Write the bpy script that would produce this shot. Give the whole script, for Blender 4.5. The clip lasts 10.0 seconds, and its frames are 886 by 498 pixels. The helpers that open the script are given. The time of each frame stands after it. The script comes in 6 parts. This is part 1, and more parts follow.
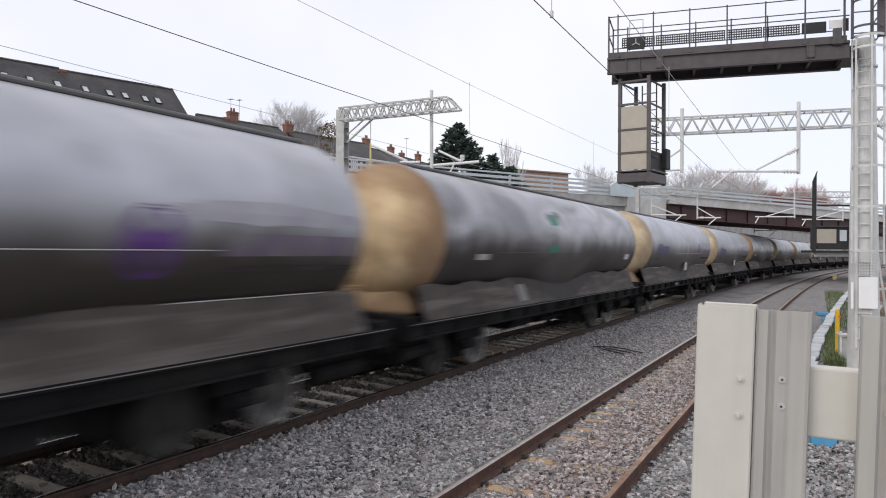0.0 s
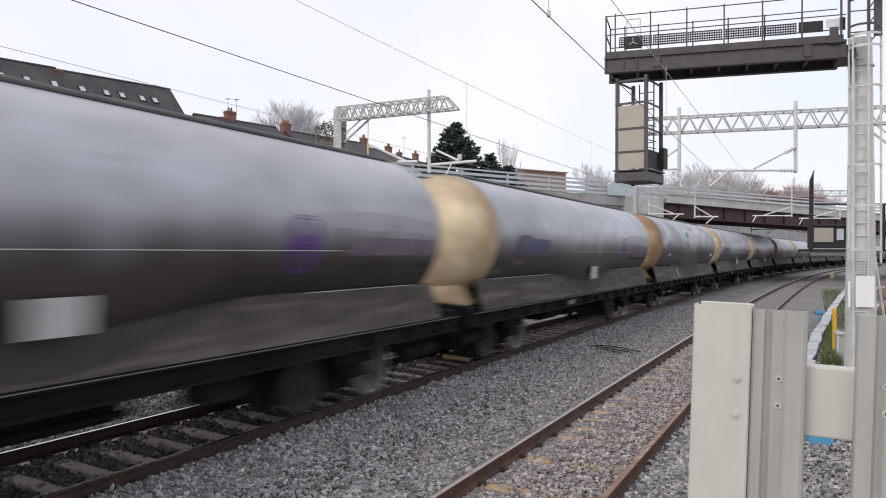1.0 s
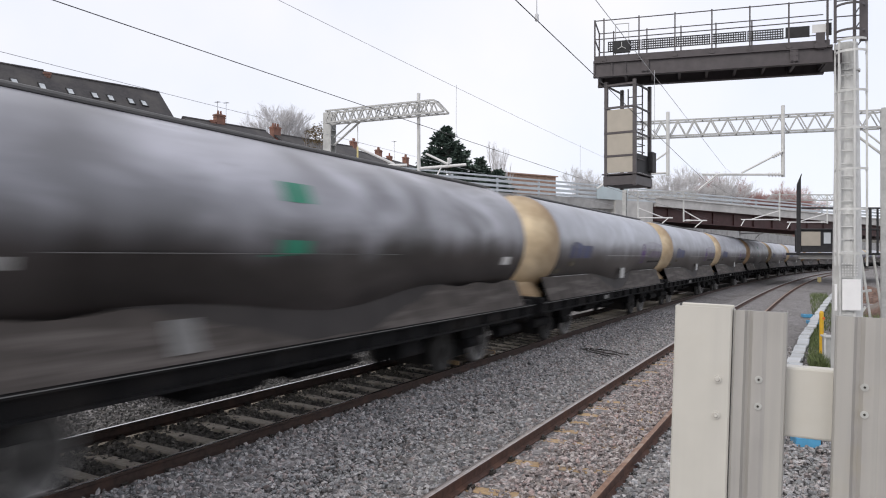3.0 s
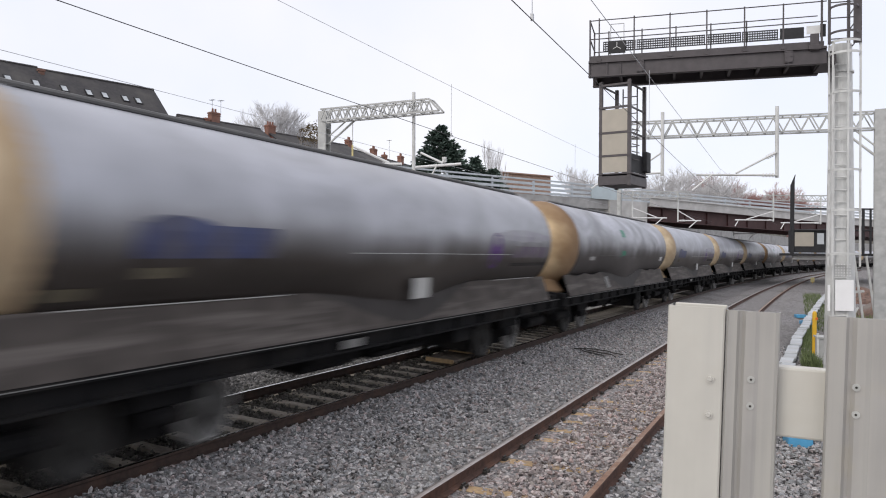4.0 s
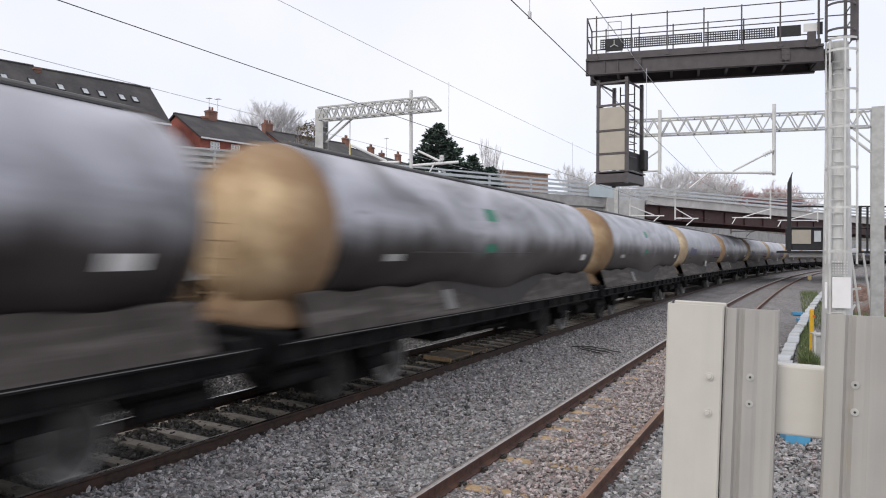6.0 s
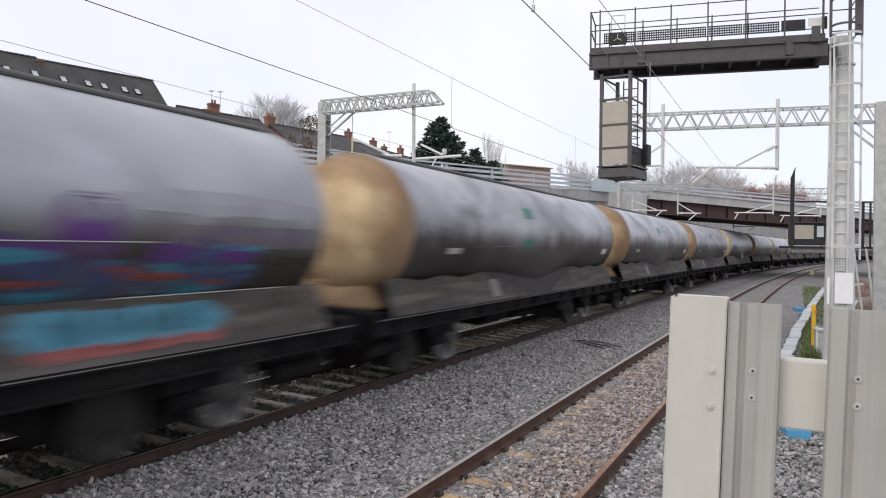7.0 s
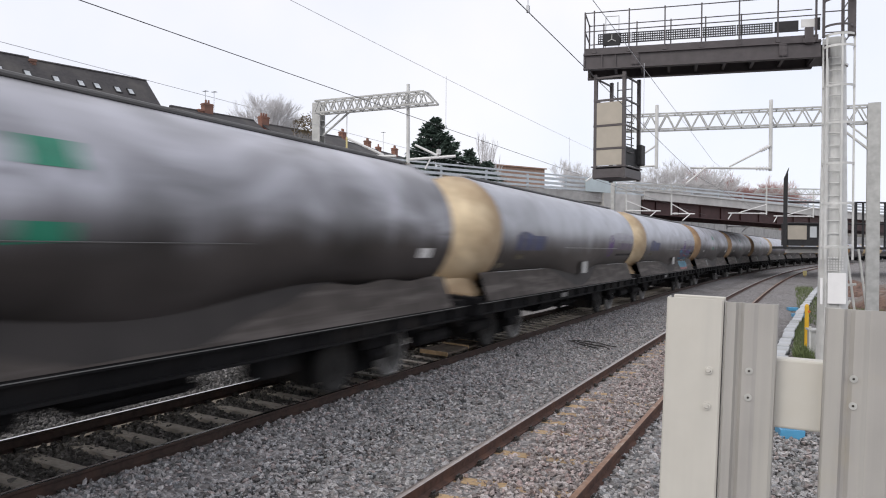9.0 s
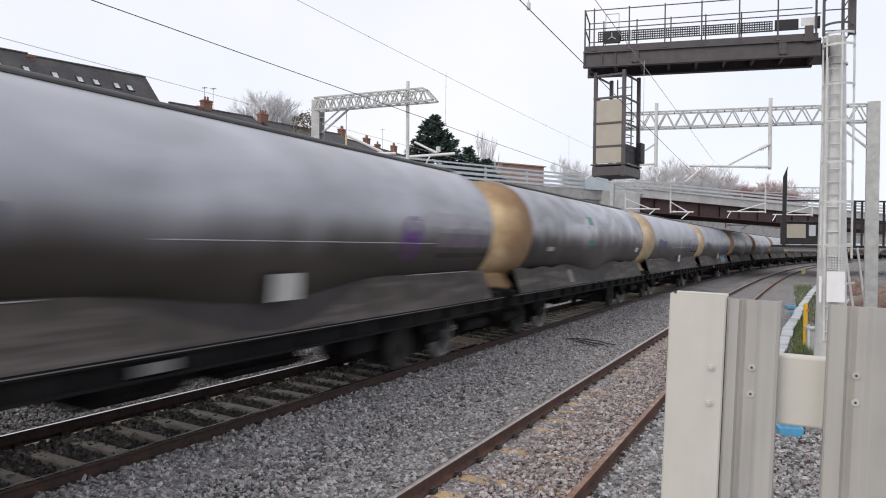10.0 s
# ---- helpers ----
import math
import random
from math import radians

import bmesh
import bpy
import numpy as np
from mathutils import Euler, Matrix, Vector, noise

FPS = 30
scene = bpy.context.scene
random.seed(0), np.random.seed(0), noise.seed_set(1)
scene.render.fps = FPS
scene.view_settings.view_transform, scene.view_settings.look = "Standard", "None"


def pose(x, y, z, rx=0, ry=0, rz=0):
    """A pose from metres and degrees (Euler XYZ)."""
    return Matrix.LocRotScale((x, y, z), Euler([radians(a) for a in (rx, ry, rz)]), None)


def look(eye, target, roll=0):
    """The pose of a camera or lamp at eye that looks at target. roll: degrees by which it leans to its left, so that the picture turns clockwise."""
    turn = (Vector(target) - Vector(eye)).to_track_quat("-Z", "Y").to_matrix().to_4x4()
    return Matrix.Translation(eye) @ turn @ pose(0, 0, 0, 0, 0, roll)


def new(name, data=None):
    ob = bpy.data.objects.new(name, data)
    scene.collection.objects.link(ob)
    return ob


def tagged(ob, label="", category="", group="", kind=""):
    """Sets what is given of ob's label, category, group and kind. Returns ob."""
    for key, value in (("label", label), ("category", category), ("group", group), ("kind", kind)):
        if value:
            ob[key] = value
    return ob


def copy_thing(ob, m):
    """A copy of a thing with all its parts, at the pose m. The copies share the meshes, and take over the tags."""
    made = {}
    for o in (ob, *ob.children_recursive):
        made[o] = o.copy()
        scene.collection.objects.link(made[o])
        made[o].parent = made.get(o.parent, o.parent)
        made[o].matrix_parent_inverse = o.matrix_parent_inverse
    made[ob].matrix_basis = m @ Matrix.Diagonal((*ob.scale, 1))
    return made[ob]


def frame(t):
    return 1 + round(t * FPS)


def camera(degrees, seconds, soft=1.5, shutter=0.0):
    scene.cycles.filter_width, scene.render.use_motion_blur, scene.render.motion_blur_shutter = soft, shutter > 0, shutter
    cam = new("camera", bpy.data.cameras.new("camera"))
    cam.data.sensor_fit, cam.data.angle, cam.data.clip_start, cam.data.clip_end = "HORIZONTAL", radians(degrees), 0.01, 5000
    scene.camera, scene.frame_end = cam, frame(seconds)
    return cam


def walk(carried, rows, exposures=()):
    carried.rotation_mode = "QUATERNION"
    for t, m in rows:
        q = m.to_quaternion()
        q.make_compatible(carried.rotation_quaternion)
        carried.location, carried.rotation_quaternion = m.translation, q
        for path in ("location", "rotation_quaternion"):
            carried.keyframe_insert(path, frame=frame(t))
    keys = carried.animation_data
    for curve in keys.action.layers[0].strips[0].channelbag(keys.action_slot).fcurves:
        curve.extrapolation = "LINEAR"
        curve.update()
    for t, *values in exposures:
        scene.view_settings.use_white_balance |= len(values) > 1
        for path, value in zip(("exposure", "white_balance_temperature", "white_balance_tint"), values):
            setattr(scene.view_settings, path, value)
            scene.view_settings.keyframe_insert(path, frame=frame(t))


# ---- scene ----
# world: rail top is z = 0, +Y runs along the tracks, the camera stands on a platform end
cam = camera(60.46, 10.0, soft=1.05, shutter=0.75)


def gaze(x, y, z, pitch, lean, turn):
    p, w = radians(pitch), radians(turn)
    ahead = Vector((-math.sin(w) * math.cos(p), math.cos(w) * math.cos(p), math.sin(p)))
    eye = Vector((x, y, z))
    return look(eye, eye + ahead, lean)


VIEW = (
    (0, 0.0005, -0.0001, 2.3877, 0.260, 0.291, 26.373),
    (0.5, 0.0003, -0.0001, 2.3896, 0.156, 0.256, 26.309),
    (1, 0.0028, 0.0008, 2.3888, 0.214, 0.193, 26.203),
    (1.5, 0.0102, 0.0045, 2.3868, 0.391, 0.246, 26.027),
    (2, 0.0193, 0.0089, 2.3857, 0.475, 0.140, 25.819),
    (2.5, 0.0215, 0.0087, 2.3838, 0.487, 0.142, 25.653),
    (4, 0.0234, 0.0107, 2.3832, 0.430, 0.437, 25.068),
    (4.5, 0.0270, 0.0117, 2.3848, 0.247, 0.508, 24.901),
    (5, 0.0244, 0.0105, 2.3835, 0.274, 0.401, 24.753),
    (5.5, 0.0215, 0.0101, 2.3851, 0.398, 0.235, 24.808),
    (7, 0.0167, 0.0076, 2.3806, -0.171, 0.573, 25.029),
    (7.5, 0.0194, 0.0085, 2.3810, -0.278, 0.520, 24.874),
    (8, 0.0183, 0.0080, 2.3793, -0.149, 0.500, 24.662),
    (8.5, 0.0151, 0.0076, 2.3780, -0.160, 0.446, 24.614),
    (9, 0.0099, 0.0045, 2.3804, -0.134, 0.559, 24.591),
    (9.5, 0.0068, 0.0029, 2.3795, -0.140, 0.451, 24.655),
    (10, 0.0000, 0.0000, 2.3760, -0.316, 0.728, 24.501),
)
walk(cam, [(r[0], gaze(*r[1:])) for r in VIEW])

# ---- sky and sun: bright overcast ----
world = bpy.data.worlds.new("world")
scene.world = world
world.use_nodes = True
wn, wl = world.node_tree.nodes, world.node_tree.links
for n_ in list(wn):
    wn.remove(n_)
w_out = wn.new("ShaderNodeOutputWorld")
w_sky = wn.new("ShaderNodeTexSky")
w_sky.sky_type, w_sky.sun_disc = "NISHITA", False
w_sky.sun_elevation, w_sky.sun_rotation = radians(34), radians(-158)
w_bg = wn.new("ShaderNodeBackground")
w_bg.inputs["Strength"].default_value = 0.10
w_cl = wn.new("ShaderNodeBackground")
w_tc = wn.new("ShaderNodeTexCoord")
w_no = wn.new("ShaderNodeTexNoise")
w_no.inputs["Scale"].default_value = 2.2
w_no.inputs["Detail"].default_value = 5
w_ra = wn.new("ShaderNodeValToRGB")
w_ra.color_ramp.elements[0].position, w_ra.color_ramp.elements[1].position = 0.3, 0.62
w_ra.color_ramp.elements[0].color = (0.825, 0.86, 0.985, 1)
w_ra.color_ramp.elements[1].color = (0.985, 0.963, 1.0, 1)
w_cl.inputs["Strength"].default_value = 1.10
w_mx = wn.new("ShaderNodeMixShader")
w_mx.inputs[0].default_value = 0.85
wl.new(w_tc.outputs["Generated"], w_no.inputs["Vector"])
wl.new(w_no.outputs["Fac"], w_ra.inputs["Fac"])
wl.new(w_ra.outputs["Color"], w_cl.inputs["Color"])
wl.new(w_sky.outputs["Color"], w_bg.inputs["Color"])
wl.new(w_bg.outputs[0], w_mx.inputs[1])
wl.new(w_cl.outputs[0], w_mx.inputs[2])
wl.new(w_mx.outputs[0], w_out.inputs["Surface"])

sun_data = bpy.data.lights.new("sun", "SUN")
sun_data.energy, sun_data.angle, sun_data.color = 1.1, radians(30), (1.0, 0.94, 0.85)
sun = new("sun", sun_data)
sun.matrix_world = look((-16, -25, 30), (0, 15, 0))
scene.view_settings.exposure = 0.06


# ---- materials ----
def material(name, base, rough=0.6, metal=0.0, vary=0.25, scale=6.0, bump=0.15, dirt=None, dirt_at=(0.45, 0.7), dirt_scale=1.2, island=0.0, per_object=0.0, space="Object"):
    m = bpy.data.materials.new(name)
    m.use_nodes = True
    nt = m.node_tree
    nd, lk = nt.nodes, nt.links
    b = nd["Principled BSDF"]
    b.inputs["Roughness"].default_value, b.inputs["Metallic"].default_value = rough, metal
    tc = nd.new("ShaderNodeTexCoord")
    fine = nd.new("ShaderNodeTexNoise")
    fine.inputs["Scale"].default_value, fine.inputs["Detail"].default_value = scale, 6
    lk.new(tc.outputs[space], fine.inputs["Vector"])
    ramp = nd.new("ShaderNodeValToRGB")
    ramp.color_ramp.elements[0].position, ramp.color_ramp.elements[1].position = 0.3, 0.7
    ramp.color_ramp.elements[0].color = (*[c * (1 - vary) for c in base], 1)
    ramp.color_ramp.elements[1].color = (*[min(1, c * (1 + vary)) for c in base], 1)
    lk.new(fine.outputs["Fac"], ramp.inputs["Fac"])
    colour = ramp.outputs["Color"]
    if dirt:
        big = nd.new("ShaderNodeTexNoise")
        big.inputs["Scale"].default_value, big.inputs["Detail"].default_value = dirt_scale, 5
        lk.new(tc.outputs[space], big.inputs["Vector"])
        fac = nd.new("ShaderNodeMapRange")
        fac.inputs["From Min"].default_value, fac.inputs["From Max"].default_value = dirt_at
        lk.new(big.outputs["Fac"], fac.inputs["Value"])
        mix = nd.new("ShaderNodeMix")
        mix.data_type = "RGBA"
        lk.new(fac.outputs["Result"], mix.inputs["Factor"])
        lk.new(colour, mix.inputs["A"])
        mix.inputs["B"].default_value = (*dirt, 1)
        colour = mix.outputs["Result"]
    for amount, kind, sock in ((island, "ShaderNodeNewGeometry", "Random Per Island"), (per_object, "ShaderNodeObjectInfo", "Random")):
        if amount:
            src = nd.new(kind)
            hsv = nd.new("ShaderNodeHueSaturation")
            mr = nd.new("ShaderNodeMapRange")
            mr.inputs["To Min"].default_value, mr.inputs["To Max"].default_value = 1 - amount, 1 + amount
            lk.new(src.outputs[sock], mr.inputs["Value"])
            lk.new(mr.outputs["Result"], hsv.inputs["Value"])
            lk.new(colour, hsv.inputs["Color"])
            colour = hsv.outputs["Color"]
    lk.new(colour, b.inputs["Base Color"])
    if bump:
        bp = nd.new("ShaderNodeBump")
        bp.inputs["Strength"].default_value, bp.inputs["Distance"].default_value = bump, 0.02
        lk.new(fine.outputs["Fac"], bp.inputs["Height"])
        lk.new(bp.outputs["Normal"], b.inputs["Normal"])
    return m


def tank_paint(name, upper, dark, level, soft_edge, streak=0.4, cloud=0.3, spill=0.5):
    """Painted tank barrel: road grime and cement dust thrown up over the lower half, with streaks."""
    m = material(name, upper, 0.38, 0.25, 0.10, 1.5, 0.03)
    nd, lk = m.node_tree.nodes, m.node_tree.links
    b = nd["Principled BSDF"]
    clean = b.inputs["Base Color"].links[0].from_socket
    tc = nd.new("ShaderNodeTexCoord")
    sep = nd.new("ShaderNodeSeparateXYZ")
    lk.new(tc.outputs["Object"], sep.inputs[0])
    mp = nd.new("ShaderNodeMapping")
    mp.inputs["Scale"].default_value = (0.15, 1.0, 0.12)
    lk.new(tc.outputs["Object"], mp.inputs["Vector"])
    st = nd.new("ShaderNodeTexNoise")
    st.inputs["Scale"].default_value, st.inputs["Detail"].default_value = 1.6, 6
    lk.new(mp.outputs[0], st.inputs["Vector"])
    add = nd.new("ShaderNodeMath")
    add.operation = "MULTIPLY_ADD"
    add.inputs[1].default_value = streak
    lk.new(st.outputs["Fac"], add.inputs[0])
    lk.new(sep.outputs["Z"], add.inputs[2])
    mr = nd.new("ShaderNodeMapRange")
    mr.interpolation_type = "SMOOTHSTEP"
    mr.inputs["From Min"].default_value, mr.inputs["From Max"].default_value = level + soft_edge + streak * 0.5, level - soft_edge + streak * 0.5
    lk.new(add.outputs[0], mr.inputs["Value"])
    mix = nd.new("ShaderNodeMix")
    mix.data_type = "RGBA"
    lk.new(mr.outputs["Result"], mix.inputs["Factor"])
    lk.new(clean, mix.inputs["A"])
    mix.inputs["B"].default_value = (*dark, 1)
    # cloudy cement dust and scrubbed patches over the whole barrel
    bl = nd.new("ShaderNodeTexNoise")
    bl.inputs["Scale"].default_value, bl.inputs["Detail"].default_value, bl.inputs["Distortion"].default_value = 0.75, 6, 0.9
    mpb = nd.new("ShaderNodeMapping")
    mpb.inputs["Scale"].default_value, mpb.inputs["Rotation"].default_value = (0.7, 0.55, 1.25), (0.35, 0, 0)
    info = nd.new("ShaderNodeObjectInfo")
    shift = nd.new("ShaderNodeVectorMath")
    shift.operation = "MULTIPLY_ADD"
    shift.inputs[1].default_value = (37, 37, 37)
    lk.new(info.outputs["Random"], shift.inputs[0])
    lk.new(tc.outputs["Object"], shift.inputs[2])
    lk.new(shift.outputs[0], mpb.inputs["Vector"])
    lk.new(mpb.outputs[0], bl.inputs["Vector"])
    tone = nd.new("ShaderNodeValToRGB")
    tone.color_ramp.elements[0].position, tone.color_ramp.elements[1].position = 0.34, 0.68
    tone.color_ramp.elements[0].color = (*[1 - 0.55 * cloud] * 3, 1)
    tone.color_ramp.elements[1].color = (1 + 0.55 * cloud, 1 + 0.56 * cloud, 1 + 0.60 * cloud, 1)
    lk.new(bl.outputs["Fac"], tone.inputs["Fac"])
    mul = nd.new("ShaderNodeMix")
    mul.data_type, mul.blend_type = "RGBA", "MULTIPLY"
    mul.inputs["Factor"].default_value = 1.0
    lk.new(mix.outputs["Result"], mul.inputs["A"])
    lk.new(tone.outputs["Color"], mul.inputs["B"])
    # black spills run down from the filling hatches
    sp = nd.new("ShaderNodeMapRange")
    sp.inputs["From Min"].default_value, sp.inputs["From Max"].default_value = 0.62, 0.72
    lk.new(bl.outputs["Fac"], sp.inputs["Value"])
    st2 = nd.new("ShaderNodeMapRange")
    st2.inputs["From Min"].default_value, st2.inputs["From Max"].default_value, st2.inputs["To Max"].default_value = 0.47, 0.60, spill
    lk.new(st.outputs["Fac"], st2.inputs["Value"])
    sm = nd.new("ShaderNodeMath")
    sm.operation = "MULTIPLY"
    lk.new(sp.outputs["Result"], sm.inputs[0])
    lk.new(st2.outputs["Result"], sm.inputs[1])
    mix2 = nd.new("ShaderNodeMix")
    mix2.data_type = "RGBA"
    lk.new(sm.outputs[0], mix2.inputs["Factor"])
    lk.new(mul.outputs["Result"], mix2.inputs["A"])
    mix2.inputs["B"].default_value = (0.07, 0.066, 0.066, 1)
    lk.new(mix2.outputs["Result"], b.inputs["Base Color"])
    return m


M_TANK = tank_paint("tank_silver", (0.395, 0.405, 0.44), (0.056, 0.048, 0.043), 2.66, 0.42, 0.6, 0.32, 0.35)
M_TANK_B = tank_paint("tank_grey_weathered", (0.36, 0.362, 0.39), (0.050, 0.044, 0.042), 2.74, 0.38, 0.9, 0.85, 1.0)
M_BELLY = material("hopper_grime", (0.030, 0.026, 0.025), 0.8, 0.0, 0.2, 2.0, 0.05, (0.042, 0.037, 0.034), (0.5, 0.75), 1.0)
M_PLATE = material("grimy_data_plate", (0.18, 0.18, 0.176), 0.6, 0, 0.2, 6, 0)
M_CREAM = material("tank_end_cream", (0.74, 0.62, 0.43), 0.68, 0, 0.12, 2.0, 0.05, (0.42, 0.31, 0.19), (0.48, 0.70), 0.9)
M_BROWN = material("tank_end_tan", (0.66, 0.51, 0.32), 0.85, 0, 0.15, 2.0, 0.05, (0.28, 0.17, 0.085), (0.45, 0.7), 0.9)
M_SKIRT = material("skirt_grey", (0.070, 0.061, 0.056), 0.8, 0.0, 0.3, 3.0, 0.05)


def dust_streaks(m, tone, scale, low, high):
    """Long drifts of pale dust swept along the running direction."""
    nd, lk = m.node_tree.nodes, m.node_tree.links
    b = nd["Principled BSDF"]
    base = b.inputs["Base Color"].links[0].from_socket
    tc, mp, no = nd.new("ShaderNodeTexCoord"), nd.new("ShaderNodeMapping"), nd.new("ShaderNodeTexNoise")
    mp.inputs["Scale"].default_value = scale
    no.inputs["Scale"].default_value, no.inputs["Detail"].default_value = 1.0, 7
    lk.new(tc.outputs["Object"], mp.inputs["Vector"])
    lk.new(mp.outputs[0], no.inputs["Vector"])
    mr, mx = nd.new("ShaderNodeMapRange"), nd.new("ShaderNodeMix")
    mr.inputs["From Min"].default_value, mr.inputs["From Max"].default_value = low, high
    lk.new(no.outputs["Fac"], mr.inputs["Value"])
    mx.data_type = "RGBA"
    lk.new(mr.outputs["Result"], mx.inputs["Factor"])
    lk.new(base, mx.inputs["A"])
    mx.inputs["B"].default_value = (*tone, 1)
    lk.new(mx.outputs["Result"], b.inputs["Base Color"])


dust_streaks(M_SKIRT, (0.17, 0.152, 0.142), (1.0, 0.35, 6.0), 0.48, 0.74)
M_FRAME = material("underframe_black", (0.012, 0.012, 0.013), 0.85, 0, 0.3, 5, 0.1, (0.035, 0.031, 0.028), (0.5, 0.8), 2)
# same wheel steel in a shaded and a lit tone
M_WHEELSHADED = material("wheel_shaded_steel", (0.028, 0.027, 0.026), 0.8, 0.0, 0.2, 8, 0.1)
M_WHEEL = material("wheel_steel", (0.035, 0.034, 0.033), 0.75, 0.2, 0.2, 8, 0.1)
M_WHEELLIT = material("wheel_lit_steel", (0.085, 0.084, 0.082), 0.55, 0.2, 0.2, 8, 0.1)
M_WHEELRIM = material("wheel_bright_rim", (0.34, 0.335, 0.33), 0.4, 0.5, 0.1, 8, 0.03)
M_PURPLEDIM = material("grimy_purple_vinyl", (0.135, 0.095, 0.165), 0.5, 0, 0.25, 3, 0, (0.17, 0.16, 0.165), (0.40, 0.60), 1.7)
M_PURPLE = material("purple_vinyl", (0.10, 0.035, 0.19), 0.45, 0, 0.2, 3, 0)
M_LILAC = material("faded_purple_vinyl", (0.30, 0.285, 0.345), 0.5, 0, 0.2, 3, 0, (0.36, 0.365, 0.395), (0.36, 0.56), 1.4)
M_BLUE = material("blue_vinyl", (0.045, 0.060, 0.155), 0.45, 0, 0.3, 3, 0, (0.10, 0.094, 0.11), (0.42, 0.66), 1.6)
M_GREEN = material("green_vinyl", (0.02, 0.23, 0.14), 0.45, 0, 0.2, 3, 0)
M_WHITE = material("white_label", (0.75, 0.75, 0.74), 0.5, 0, 0.08, 5, 0)
M_GUARD = material("white_guard_paint", (0.90, 0.90, 0.90), 0.45, 0, 0.03, 5, 0)
M_CYAN = material("cyan_spray", (0.045, 0.20, 0.29), 0.5, 0, 0.3, 4, 0)
M_RED = material("red_spray", (0.24, 0.055, 0.05), 0.5, 0, 0.3, 4, 0)
def rim_grime(m, tone, r0, r1, most):
    """Brown brake dust caught round the rim of a dished end."""
    nd, lk = m.node_tree.nodes, m.node_tree.links
    b = nd["Principled BSDF"]
    base = b.inputs["Base Color"].links[0].from_socket
    tc, mp, ln = nd.new("ShaderNodeTexCoord"), nd.new("ShaderNodeMapping"), nd.new("ShaderNodeVectorMath")
    mp.inputs["Location"].default_value = (0, 0, -2.69)
    mp.inputs["Scale"].default_value = (1, 0, 1)
    ln.operation = "LENGTH"
    lk.new(tc.outputs["Object"], mp.inputs["Vector"])
    lk.new(mp.outputs[0], ln.inputs[0])
    no, ad = nd.new("ShaderNodeTexNoise"), nd.new("ShaderNodeMath")
    no.inputs["Scale"].default_value = 2.5
    lk.new(tc.outputs["Object"], no.inputs["Vector"])
    ad.operation = "MULTIPLY_ADD"
    ad.inputs[1].default_value = 0.35
    lk.new(no.outputs["Fac"], ad.inputs[0])
    lk.new(ln.outputs["Value"], ad.inputs[2])
    mr, mx = nd.new("ShaderNodeMapRange"), nd.new("ShaderNodeMix")
    mr.interpolation_type = "SMOOTHSTEP"
    mr.inputs["From Min"].default_value, mr.inputs["From Max"].default_value, mr.inputs["To Max"].default_value = r0 + 0.17, r1 + 0.17, most
    lk.new(ad.outputs[0], mr.inputs["Value"])
    mx.data_type = "RGBA"
    lk.new(mr.outputs["Result"], mx.inputs["Factor"])
    lk.new(base, mx.inputs["A"])
    mx.inputs["B"].default_value = (*tone, 1)
    lk.new(mx.outputs["Result"], b.inputs["Base Color"])


rim_grime(M_CREAM, (0.30, 0.205, 0.12), 0.92, 1.36, 0.75)
rim_grime(M_BROWN, (0.22, 0.13, 0.07), 0.75, 1.34, 0.85)
M_RAIL = material("rail_rust", (0.040, 0.024, 0.019), 0.85, 0.0, 0.35, 14, 0.3, (0.07, 0.036, 0.025), (0.5, 0.78), 3)
M_RAILSIDE = material("siding_rail_rust", (0.078, 0.039, 0.028), 0.85, 0.0, 0.35, 14, 0.3, (0.13, 0.062, 0.038), (0.5, 0.75), 3)
M_WALKWAY = material("dusty_walkway_steel", (0.13, 0.128, 0.125), 0.7, 0.1, 0.25, 6, 0.05)
M_RAILTOP = material("rail_polished", (0.56, 0.55, 0.54), 0.18, 1.0, 0.1, 10, 0.02)
M_RAILDULL = material("rail_dull_head", (0.44, 0.40, 0.38), 0.34, 0.7, 0.2, 12, 0.03, (0.3, 0.22, 0.18), (0.5, 0.75), 3)
M_RAILWORN = material("rail_rusty_head", (0.27, 0.145, 0.085), 0.45, 0.5, 0.25, 12, 0.05, (0.45, 0.33, 0.25), (0.5, 0.7), 4)
M_SLEEPER = material("concrete_sleeper", (0.38, 0.34, 0.29), 0.9, 0, 0.2, 18, 0.3, (0.16, 0.14, 0.12), (0.5, 0.75), 2.5, per_object=0.15)
M_SLEEPER_TAN = material("dusty_sleeper", (0.42, 0.29, 0.16), 0.9, 0, 0.2, 18, 0.3, (0.3, 0.25, 0.2), (0.5, 0.7), 1.5, per_object=0.12)
M_PANELWOOD = material("weathered_boards", (0.13, 0.105, 0.085), 0.9, 0, 0.3, 9, 0.2, (0.20, 0.16, 0.12), (0.45, 0.7), 2.0)
M_CLIP = material("rail_clip_dark", (0.05, 0.045, 0.04), 0.6, 0.4, 0.3, 20, 0.1)


